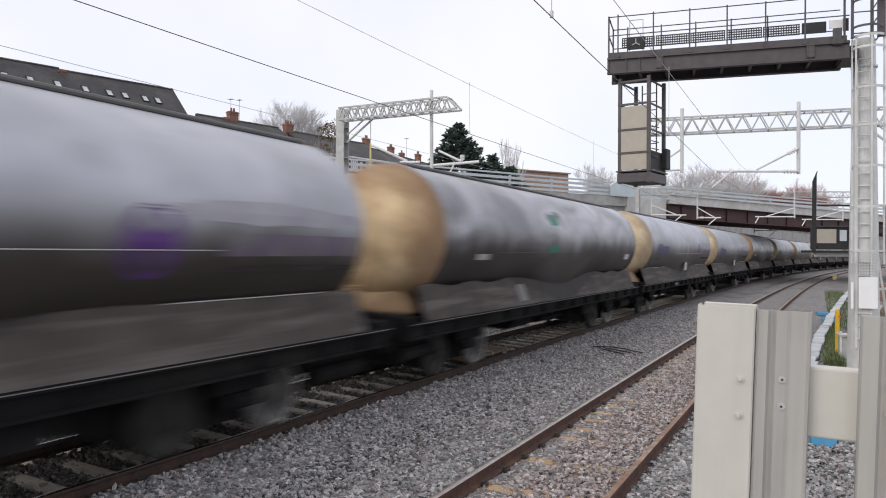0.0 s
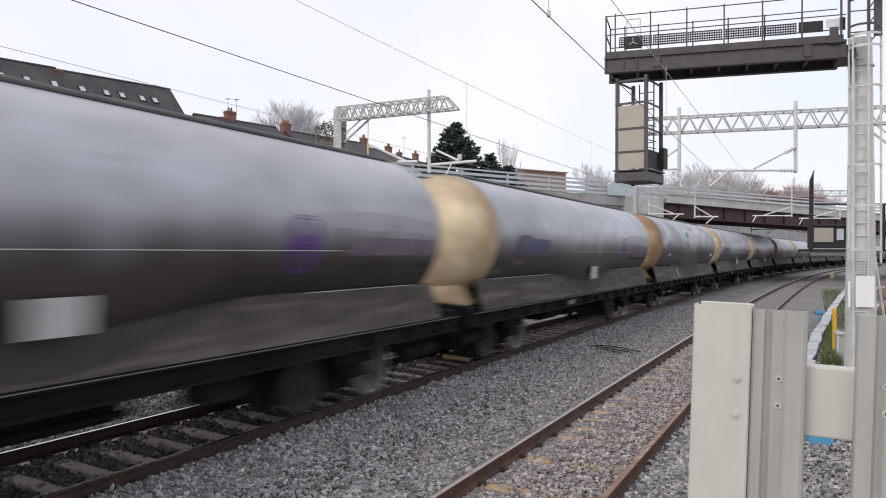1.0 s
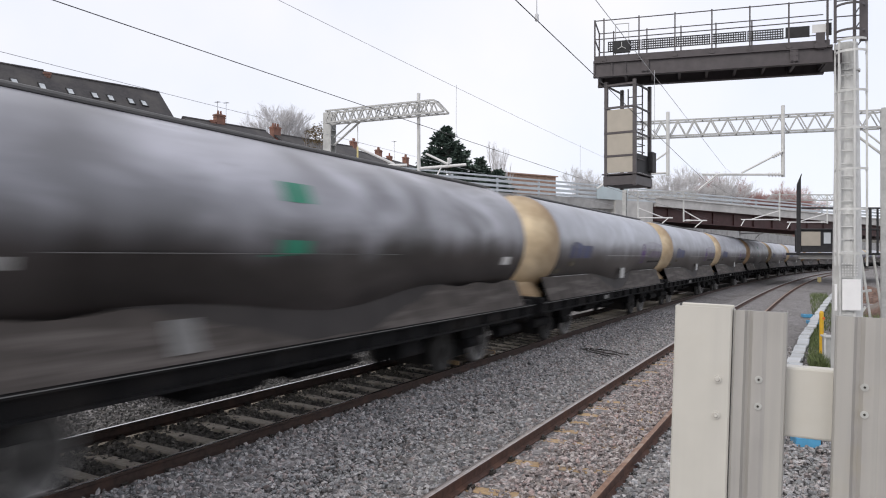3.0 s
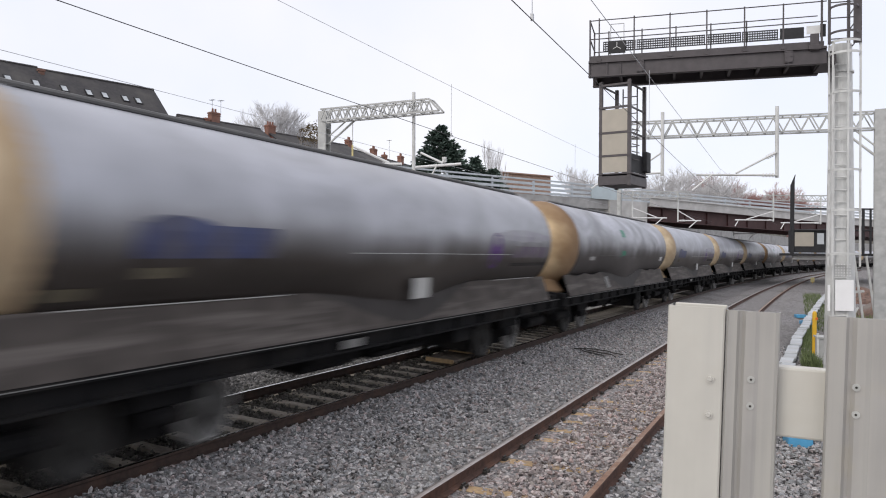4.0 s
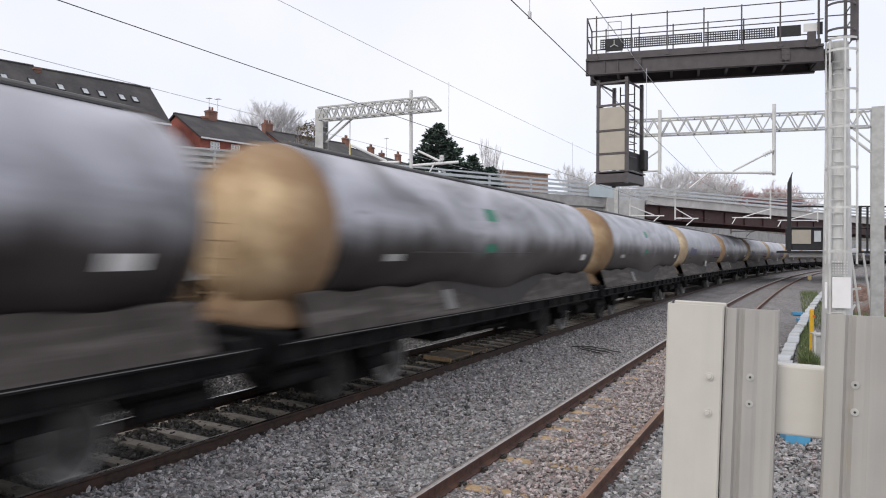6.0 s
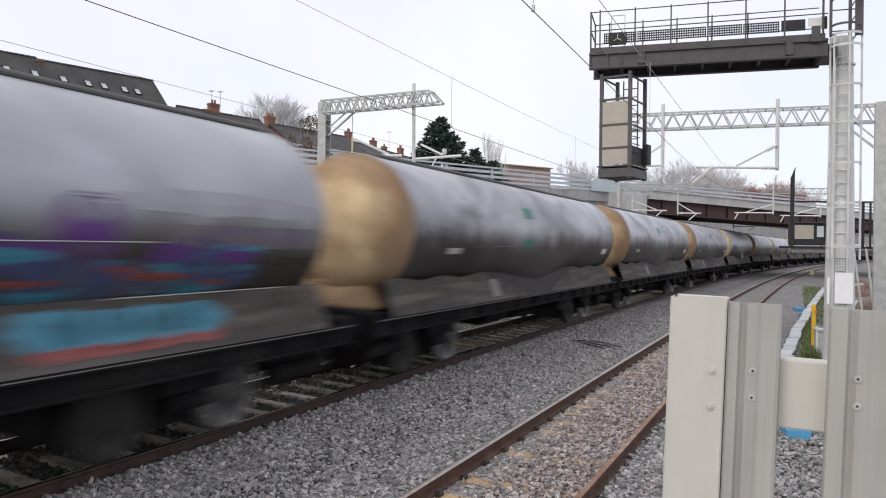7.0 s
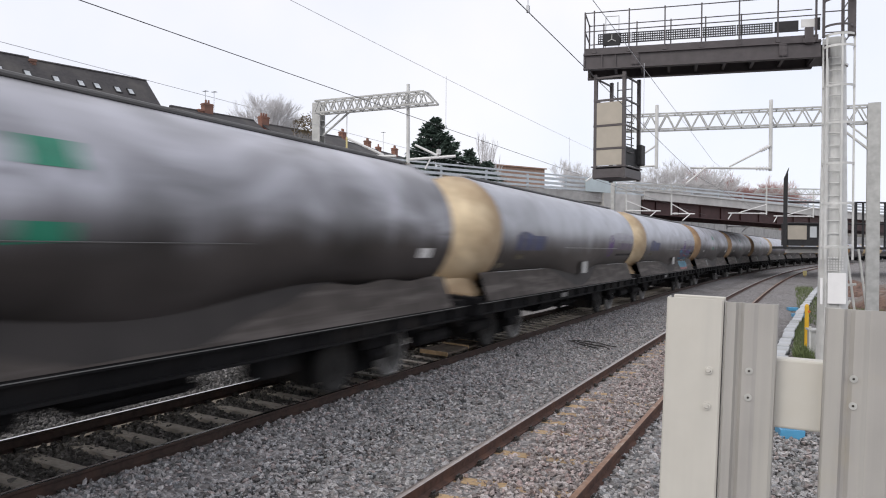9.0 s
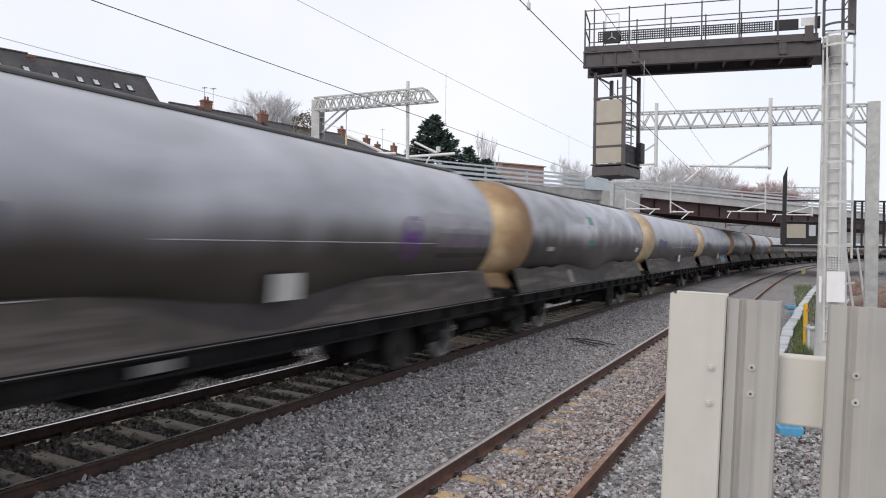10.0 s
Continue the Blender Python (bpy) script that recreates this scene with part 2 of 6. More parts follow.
def stone_material(name, tones):
    """Crushed stone: each piece has one of several grey, bluish or pinkish tones."""
    m = material(name, (0.5, 0.5, 0.5), 0.9, 0, 0.35, 45, 0.4)
    nd, lk = m.node_tree.nodes, m.node_tree.links
    b = nd["Principled BSDF"]
    grain = b.inputs["Base Color"].links[0].from_socket
    geo = nd.new("ShaderNodeNewGeometry")
    ramp = nd.new("ShaderNodeValToRGB")
    ramp.color_ramp.interpolation = "LINEAR"
    els = ramp.color_ramp.elements
    while len(els) < len(tones):
        els.new(0.5)
    for k, (e, t) in enumerate(zip(els, tones)):
        e.position, e.color = k / (len(tones) - 1), (*[2 * c for c in t], 1)
    mix = nd.new("ShaderNodeMix")
    mix.data_type, mix.blend_type = "RGBA", "MULTIPLY"
    mix.inputs["Factor"].default_value = 1.0
    lk.new(geo.outputs["Random Per Island"], ramp.inputs["Fac"])
    lk.new(grain, mix.inputs["A"])
    lk.new(ramp.outputs["Color"], mix.inputs["B"])
    lk.new(mix.outputs["Result"], b.inputs["Base Color"])
    return m


M_STONE = stone_material("ballast_stone", ((0.10, 0.10, 0.104), (0.27, 0.277, 0.283), (0.40, 0.365, 0.36), (0.19, 0.196, 0.193), (0.50, 0.48, 0.475), (0.30, 0.304, 0.315), (0.13, 0.122, 0.118), (0.40, 0.34, 0.328)))
M_STONE_RED = stone_material("ballast_stone_rusty", ((0.11, 0.098, 0.096), (0.34, 0.295, 0.285), (0.48, 0.405, 0.39), (0.24, 0.215, 0.208), (0.54, 0.495, 0.475), (0.34, 0.315, 0.31), (0.16, 0.128, 0.118), (0.47, 0.36, 0.34)))
# dimmed copy of the ballast tones: the passing train's shadow as colour
M_STONE_SHADED = stone_material("ballast_stone_shaded", ((0.05, 0.05, 0.05), (0.12, 0.12, 0.12), (0.20, 0.19, 0.185), (0.08, 0.08, 0.078), (0.30, 0.29, 0.28)))
# oily stones, toned down further so the train's shade is in the colour
M_STONE_OILSHADE = stone_material("ballast_stone_oil_shade", ((0.035, 0.033, 0.031), (0.085, 0.08, 0.073), (0.15, 0.14, 0.128), (0.06, 0.056, 0.052), (0.24, 0.225, 0.21)))
M_GALV = material("galvanised_steel", (0.66, 0.665, 0.65), 0.5, 0.1, 0.1, 5, 0.04, (0.54, 0.545, 0.53), (0.45, 0.7), 1.5)
M_GALVDARK = material("dull_galvanised_steel", (0.46, 0.465, 0.455), 0.55, 0.1, 0.15, 5, 0.04)
M_BROWNSTEEL = material("brown_painted_steel", (0.086, 0.076, 0.079), 0.5, 0.1, 0.15, 6, 0.05)
M_GRILLE = material("dark_grille", (0.030, 0.030, 0.032), 0.6, 0.2, 0.2, 10, 0.05)
M_BEIGE = material("beige_panel", (0.44, 0.40, 0.335), 0.55, 0, 0.06, 4, 0.02)
M_BARRIER = material("barrier_cream_paint", (0.595, 0.575, 0.52), 0.5, 0, 0.05, 7, 0.03, (0.56, 0.52, 0.44), (0.55, 0.8), 3)
M_SIGMA = material("weathered_zinc_sheet", (0.385, 0.37, 0.35), 0.55, 0.05, 0.12, 4, 0.04, (0.46, 0.40, 0.26), (0.58, 0.75), 2.2)
M_BOLT = material("bolt_zinc", (0.6, 0.6, 0.57), 0.4, 0.6, 0.1, 20, 0)
M_CONCRETE = material("pale_concrete", (0.56, 0.55, 0.53), 0.85, 0, 0.12, 2, 0.1, (0.42, 0.41, 0.39), (0.5, 0.75), 0.5)
M_LID = material("pale_trough_lid", (0.50, 0.52, 0.54), 0.8, 0, 0.12, 6, 0.1, (0.45, 0.45, 0.44), (0.5, 0.75), 1.5, per_object=0.1)
M_CONCDARK = material("weathered_concrete", (0.40, 0.395, 0.385), 0.85, 0, 0.15, 2, 0.1, (0.26, 0.25, 0.24), (0.5, 0.75), 0.6)
M_GIRDER = material("maroon_girder", (0.065, 0.027, 0.026), 0.6, 0, 0.2, 2, 0.05)
M_PARAPET = material("blue_grey_parapet", (0.52, 0.56, 0.59), 0.45, 0.2, 0.1, 2, 0.03)
M_GLASS = material("pale_screen", (0.52, 0.60, 0.62), 0.15, 0.0, 0.05, 2, 0)
M_SLATE = material("slate_roof", (0.040, 0.037, 0.039), 0.7, 0, 0.3, 5, 0.2, (0.075, 0.07, 0.065), (0.45, 0.7), 0.6)
M_BRICK = material("red_brick", (0.30, 0.095, 0.070), 0.85, 0, 0.3, 8, 0.2, (0.17, 0.06, 0.045), (0.5, 0.7), 1.0)
M_STACK = material("weathered_chimney_brick", (0.27, 0.135, 0.10), 0.9, 0, 0.3, 8, 0.2, (0.19, 0.11, 0.085), (0.45, 0.7), 1.0)
M_BRICKTAN = material("brown_brick", (0.40, 0.27, 0.205), 0.85, 0, 0.25, 5, 0.2)
M_FRAMEW = material("white_window_frame", (0.78, 0.78, 0.77), 0.4, 0, 0.05, 5, 0)
M_PANE = material("window_pane", (0.50, 0.53, 0.55), 0.08, 0.3, 0.2, 1, 0)
M_BARK = material("bare_bark", (0.29, 0.265, 0.25), 0.9, 0, 0.3, 6, 0.2)
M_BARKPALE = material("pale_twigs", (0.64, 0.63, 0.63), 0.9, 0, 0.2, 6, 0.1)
M_BARKRED = material("reddish_twigs", (0.42, 0.26, 0.24), 0.9, 0, 0.3, 6, 0.2)
M_NEEDLE = material("conifer_needles", (0.115, 0.160, 0.132), 0.8, 0, 0.4, 4, 0.1, island=0.45)
M_BANK = material("wooded_bank", (0.17, 0.16, 0.135), 0.95, 0, 0.4, 1.2, 0.4, (0.27, 0.26, 0.24), (0.45, 0.7), 0.3)
M_HEDGE = material("brown_shrub_leaves", (0.13, 0.095, 0.045), 0.8, 0, 0.4, 4, 0.1, island=0.4)
M_GRASS = material("trackside_grass", (0.12, 0.155, 0.06), 0.8, 0, 0.35, 6, 0.1, island=0.4)
M_ORANGE = material("orange_reflector", (0.7, 0.16, 0.03), 0.4, 0, 0.1, 6, 0)
M_YELLOW = material("yellow_post_paint", (0.72, 0.43, 0.03), 0.5, 0, 0.1, 6, 0.03)
M_PALEYELLOW = material("faded_yellow_paint", (0.66, 0.56, 0.26), 0.5, 0, 0.1, 6, 0.02)
M_TANDIRT = material("yellowed_grime", (0.13, 0.115, 0.08), 0.7, 0, 0.2, 6, 0)
M_BLUETUB = material("blue_plastic", (0.10, 0.36, 0.60), 0.4, 0, 0.1, 6, 0.02)
M_PALISADE = material("green_palisade", (0.13, 0.38, 0.20), 0.6, 0, 0.3, 4, 0.05)
M_WIRE = material("wire_copper_dark", (0.06, 0.06, 0.062), 0.5, 0.4, 0.1, 5, 0)
M_WIREPALE = material("wire_pale", (0.52, 0.53, 0.55), 0.5, 0.3, 0.1, 5, 0)
M_WHITEARM = material("white_grp_tube", (0.78, 0.78, 0.77), 0.4, 0, 0.05, 5, 0)
M_PLATFORM = material("platform_paving", (0.30, 0.29, 0.28), 0.9, 0, 0.15, 6, 0.1)
M_FENCE = material("weathered_timber", (0.24, 0.225, 0.215), 0.9, 0, 0.25, 6, 0.2, (0.17, 0.16, 0.15), (0.45, 0.7), 0.8, per_object=0.12)
M_FENCEDARK = material("dark_timber_rail", (0.13, 0.12, 0.115), 0.9, 0, 0.25, 6, 0.2)
M_RUBBLE = material("reddish_spoil", (0.15, 0.095, 0.075), 0.95, 0, 0.5, 5, 0.6, (0.22, 0.20, 0.18), (0.45, 0.7), 0.8)

dust_streaks(M_SIGMA, (0.45, 0.435, 0.40), (22.0, 1.0, 0.7), 0.45, 0.70)
dust_streaks(M_BARRIER, (0.53, 0.515, 0.475), (14.0, 1.0, 0.6), 0.50, 0.80)
M_FRAME.node_tree.nodes["Principled BSDF"].inputs["Specular IOR Level"].default_value = 0.12
M_SKIRT.node_tree.nodes["Principled BSDF"].inputs["Specular IOR Level"].default_value = 0.25


def ground_material(name, tone):
    m = material(name, tone, 0.95, 0, 0.3, 9, 0.0, (0.15, 0.14, 0.13), (0.5, 0.75), 0.25)
    nd, lk = m.node_tree.nodes, m.node_tree.links
    b = nd["Principled BSDF"]
    base = b.inputs["Base Color"].links[0].from_socket
    tc = nd.new("ShaderNodeTexCoord")
    vo = nd.new("ShaderNodeTexVoronoi")
    vo.inputs["Scale"].default_value = 19
    lk.new(tc.outputs["Object"], vo.inputs["Vector"])
    hs = nd.new("ShaderNodeHueSaturation")
    sx = nd.new("ShaderNodeSeparateColor")
    lk.new(vo.outputs["Color"], sx.inputs[0])
    mr = nd.new("ShaderNodeMapRange")
    mr.inputs["To Min"].default_value, mr.inputs["To Max"].default_value = 0.5, 1.5
    lk.new(sx.outputs[0], mr.inputs["Value"])
    lk.new(mr.outputs["Result"], hs.inputs["Value"])
    lk.new(base, hs.inputs["Color"])
    lk.new(hs.outputs["Color"], b.inputs["Base Color"])
    bp = nd.new("ShaderNodeBump")
    bp.inputs["Strength"].default_value, bp.inputs["Distance"].default_value = 0.9, 0.04
    bp.invert = True
    lk.new(vo.outputs["Distance"], bp.inputs["Height"])
    lk.new(bp.outputs["Normal"], b.inputs["Normal"])
    return m


M_GROUND = ground_material("ballast_ground", (0.225, 0.213, 0.21))
# oily bed; its near-black tone also holds the shade under the wagons
M_OILSHADE = ground_material("oily_shaded_ground", (0.05, 0.046, 0.042))


# ---- mesh helpers ----
def box(bm, x, y, z, sx, sy, sz, rot=None, bevel=0.0):
    """A box centred at x, y, z."""
    m = Matrix.Translation((x, y, z)) @ (rot or Matrix()) @ Matrix.Diagonal((sx, sy, sz, 1))
    made = bmesh.ops.create_cube(bm, size=1, matrix=m)
    if bevel:
        edges = {e for v in made["verts"] for e in v.link_edges}
        bmesh.ops.bevel(bm, geom=list(edges), offset=bevel, segments=2, affect="EDGES", profile=0.5)


def twig(bm, a, b, r, r2):
    """A thin three-sided stick."""
    d = (b - a).normalized()
    x = d.orthogonal().normalized()
    y = d.cross(x)
    rings = [[bm.verts.new(p + (x * math.cos(t) + y * math.sin(t)) * q) for t in (0, 2.094, 4.189)] for p, q in ((a, r), (b, r2))]
    for i in range(3):
        bm.faces.new((rings[0][i], rings[0][(i + 1) % 3], rings[1][(i + 1) % 3], rings[1][i]))


def bar(bm, a, b, w, h=None):
    """A square bar from a to b."""
    a, b = Vector(a), Vector(b)
    rot = (b - a).to_track_quat("Y", "Z").to_matrix().to_4x4()
    box(bm, *((a + b) / 2), w, (b - a).length, h or w, rot)


def rod(bm, a, b, r, n=8, r2=None, caps=True):
    a, b = Vector(a), Vector(b)
    rot = (b - a).to_track_quat("Z", "Y").to_matrix().to_4x4()
    bmesh.ops.create_cone(bm, cap_ends=caps, segments=n, radius1=r, radius2=r if r2 is None else r2, depth=(b - a).length,
                          matrix=Matrix.Translation((a + b) / 2) @ rot)


def lathe(bm, profile, n=32, axis="Y", centre=(0, 0, 0), smooth=True):
    """Turns (r, along) pairs about an axis."""
    rings = []
    for r, s in profile:
        ring = []
        for i in range(n):
            a = 2 * math.pi * i / n
            c, d = r * math.cos(a), r * math.sin(a)
            p = (c, s, d) if axis == "Y" else ((s, c, d) if axis == "X" else (c, d, s))
            ring.append(bm.verts.new(Vector(p) + Vector(centre)))
        rings.append(ring)
    for p, q in zip(rings, rings[1:]):
        for i in range(n):
            f = bm.faces.new((p[i], p[(i + 1) % n], q[(i + 1) % n], q[i]))
            f.smooth = smooth
    bmesh.ops.recalc_face_normals(bm, faces=bm.faces[:])
    return rings


def mesh_of(name, bm, mat):
    me = bpy.data.meshes.new(name)
    bm.to_mesh(me)
    bm.free()
    for one in mat if isinstance(mat, (list, tuple)) else (mat,):
        me.materials.append(one)
    return me


def part(name, bm, mat, parent, label="", at=None):
    """One mesh object under a thing or under a part."""
    ob = new(name, mesh_of(name, bm, mat))
    ob.parent = parent
    if at is not None:
        ob.matrix_basis = at
    return tagged(ob, label)


def thing(name, label, category, at=None, group="", kind=""):
    ob = new(name)
    ob.empty_display_size = 0.2
    if at is not None:
        ob.matrix_basis = at
    return tagged(ob, label, category, group, kind)


def solid(name, bm, mat, label, category, group="", kind="", at=None):
    ob = new(name, mesh_of(name, bm, mat))
    if at is not None:
        ob.matrix_basis = at
    return tagged(ob, label, category, group, kind)


# ---- the line of the tracks ----
K0, K1, S_END = 1 / 2612.0, 9.116e-6, 150.0
STEP = 0.5
S_TAB = np.arange(-120.0, 520.0, STEP)


def bend(s):
    return np.where(s < 0, K0, K0 + K1 * np.clip(s, 0, S_END))


HEAD = np.cumsum(bend(S_TAB)) * STEP
HEAD -= np.interp(0, S_TAB, HEAD)
X_TAB, Y_TAB = np.cumsum(np.sin(HEAD)) * STEP, np.cumsum(np.cos(HEAD)) * STEP
X_TAB, Y_TAB = X_TAB - np.interp(0, S_TAB, X_TAB), Y_TAB - np.interp(0, S_TAB, Y_TAB)


def along(s, u, z=0.0):
    """The point at s metres along the line and u metres to its right, and the heading there."""
    h = float(np.interp(s, S_TAB, HEAD))
    return Vector((float(np.interp(s, S_TAB, X_TAB)) + u * math.cos(h), float(np.interp(s, S_TAB, Y_TAB)) - u * math.sin(h), z)), h


def on_line(s, u, z=0.0):
    p, h = along(s, u, z)
    return Matrix.Translation(p) @ Matrix.Rotation(-h, 4, "Z")


NEAR, FAR = -2.634, -7.538      # the two tracks, from the platform
GAUGE = 0.7525


def sweep(bm, u, s0, s1, step, profile, mats=None, closed=True, z=0.0):
    """Carries a cross-section of (right, up) pairs along the line."""
    rings = []
    n = int((s1 - s0) / step) + 1
    for i in range(n + 1):
        s = s0 + (s1 - s0) * i / n
        p, h = along(s, u)
        rings.append([bm.verts.new((p.x + a * math.cos(h), p.y - a * math.sin(h), z + b)) for a, b in profile])
    k = len(profile)
    for p, q in zip(rings, rings[1:]):
        for i in range(k if closed else k - 1):
            f = bm.faces.new((p[i], p[(i + 1) % k], q[(i + 1) % k], q[i]))
            if mats:
                f.material_index = mats[i]
    if closed:
        bm.faces.new(rings[0])
        bm.faces.new(rings[-1][::-1])
    bmesh.ops.recalc_face_normals(bm, faces=bm.faces[:])


RAIL = [(-0.030, -0.0035), (0.0, 0.0), (0.030, -0.0035), (0.0325, -0.006), (0.036, -0.011), (0.036, -0.035), (0.010, -0.050), (0.010, -0.125), (0.070, -0.145), (0.070, -0.158),
        (-0.070, -0.158), (-0.070, -0.145), (-0.010, -0.125), (-0.010, -0.050), (-0.036, -0.035), (-0.036, -0.011)]



# ---- ground, ballast and tracks ----
def rise(x, y):
    """Height of the ground: flat by the tracks, banks far to both sides."""
    u = x - float(np.interp(y, Y_TAB, X_TAB))
    left = min(1, max(0, (-u - 40) / 7))
    right = min(1, max(0, (u - 9) / 10))
    return -0.25 + 6.5 * left * left * (3 - 2 * left) + 1.6 * right * right * (3 - 2 * right)


def build_ground():
    bm = bmesh.new()
    xs = [-2500, -900, -400, -200, -120, -80] + [-60 + 2.0 * i for i in range(46)] + [36, 50, 80, 140, 300, 900, 2500]
    ys = [-2500, -800, -200, -60, -30, -15] + [-8 + 3.0 * i for i in range(50)] + [150, 175, 200, 240, 300, 500, 1200, 2500]
    grid = [[bm.verts.new((x, y, rise(x, y))) for x in xs] for y in ys]
    for a, b in zip(grid, grid[1:]):
        for i in range(len(xs) - 1):
            bm.faces.new((a[i], a[i + 1], b[i + 1], b[i])).smooth = True
    solid("ground", bm, M_GROUND, "grey crushed stone ballast over the railway land", "ground", kind="structure")


build_ground()


def build_track(label, u, cant, s0, s1, head_mat, left_head=None, web=M_RAIL):
    t = thing("railway_track", label, "railway track", kind="structure")
    for side in (-1, 1):
        bm = bmesh.new()
        lift = cant if side < 0 else 0.0
        sweep(bm, u + side * GAUGE, s0, s1, 1.5, RAIL, [1, 1, 1] + ([1] + [0] * 12 if side < 0 else [0] * 12 + [1]), z=lift)
        part("rail", bm, (web, (left_head or head_mat) if side < 0 else head_mat), t)
    return t


near_track = build_track("rusty siding rails on dusty concrete sleepers", NEAR, 0.0, -12, 170, M_RAILWORN, M_RAILDULL, M_RAILSIDE)
far_track = build_track("main line rails with polished heads under the train", FAR, 0.10, -40, 200, M_RAILTOP)
for u_ in (-25.5, -36.0):
    build_track("distant running lines seen under the train", u_, 0.0, -30, 120, M_RAILTOP)


def ballast_bed(name, u, half, s0, s1, z, slope=0.0, mat=None, batter=0.0):
    bm = bmesh.new()
    sweep(bm, u, s0, s1, 2.0, [(-half - batter, z - slope * half - 0.3 * bool(batter)), (-half, z - slope * half), (half, z + slope * half), (half + batter, z + slope * half - 0.3 * bool(batter)), (half, z - 0.3), (-half, z - 0.3)])
    solid(name, bm, mat or M_GROUND, "packed ballast filling the track bed", "ballast", kind="structure")


for u_, z_ in ((NEAR - 1.27, -0.146), (NEAR + 1.27, -0.146), (FAR + 1.27, -0.150)):
    ballast_bed("ballast_shoulder", u_, 0.46, -10, 160, z_, batter=1.6)
ballast_bed("track_bed", NEAR, 0.67, -10, 160, -0.172)
ballast_bed("track_bed", FAR, 0.67, -30, 190, -0.165, -0.066, M_OILSHADE)


def sleeper_mesh(mat):
    bm = bmesh.new()
    prof = [(-0.13, -0.2), (0.13, -0.2), (0.10, 0), (-0.10, 0)]
    ends = [[bm.verts.new((x, a, b)) for a, b in prof] for x in (-1.25, -1.24, 1.24, 1.25)]
    for i, ring in enumerate(ends):
        if i in (0, 3):
            for v in ring:
                v.co.z = min(v.co.z, -0.02)
    for p, q in zip(ends, ends[1:]):
        for i in range(4):
            bm.faces.new((p[i], p[(i + 1) % 4], q[(i + 1) % 4], q[i]))
    bm.faces.new(ends[0])
    bm.faces.new(ends[-1])
    bmesh.ops.recalc_face_normals(bm, faces=bm.faces[:])
    return mesh_of("sleeper", bm, mat)


def clip_mesh():
    bm = bmesh.new()
    for side in (-1, 1):
        box(bm, side * 0.10, 0, 0.015, 0.05, 0.11, 0.03)
        rod(bm, (side * 0.085, -0.04, 0.045), (side * 0.085, 0.05, 0.045), 0.011, 6)
        rod(bm, (side * 0.125, -0.05, 0.03), (side * 0.125, 0.03, 0.04), 0.011, 6)
    return mesh_of("rail_clip", bm, M_CLIP)


SLEEPER_A, SLEEPER_B, CLIP = sleeper_mesh(M_SLEEPER), sleeper_mesh(M_SLEEPER_TAN), clip_mesh()


def lay_sleepers(track, u, cant, s0, s1, phase, mesh, sink):
    slope = math.atan2(cant, 2 * GAUGE)
    n = int((s1 - s0) / 0.63)
    for i in range(n):
        s = s0 + phase + 0.63 * i
        m = on_line(s, u) @ Matrix.Translation((GAUGE, 0, 0)) @ Matrix.Rotation(slope, 4, "Y") @ Matrix.Translation((-GAUGE, 0, -0.163))
        ob = new("sleeper", mesh)
        ob.parent, ob.matrix_basis = track, m @ Matrix.Translation((0, random.uniform(-0.015, 0.015), -sink - random.uniform(0, 0.012))) @ Matrix.Rotation(random.uniform(-0.01, 0.01), 4, "Z")
        if s < 34:
            for side in (-1, 1):
                ob = new("rail_clip", CLIP)
                ob.parent, ob.matrix_basis = track, m @ Matrix.Translation((side * GAUGE, 0, 0))


lay_sleepers(near_track, NEAR, 0.0, -2, 30, 0.20, SLEEPER_B, 0.0)
lay_sleepers(far_track, FAR, 0.10, -6, 52, 0.05, SLEEPER_A, 0.0)


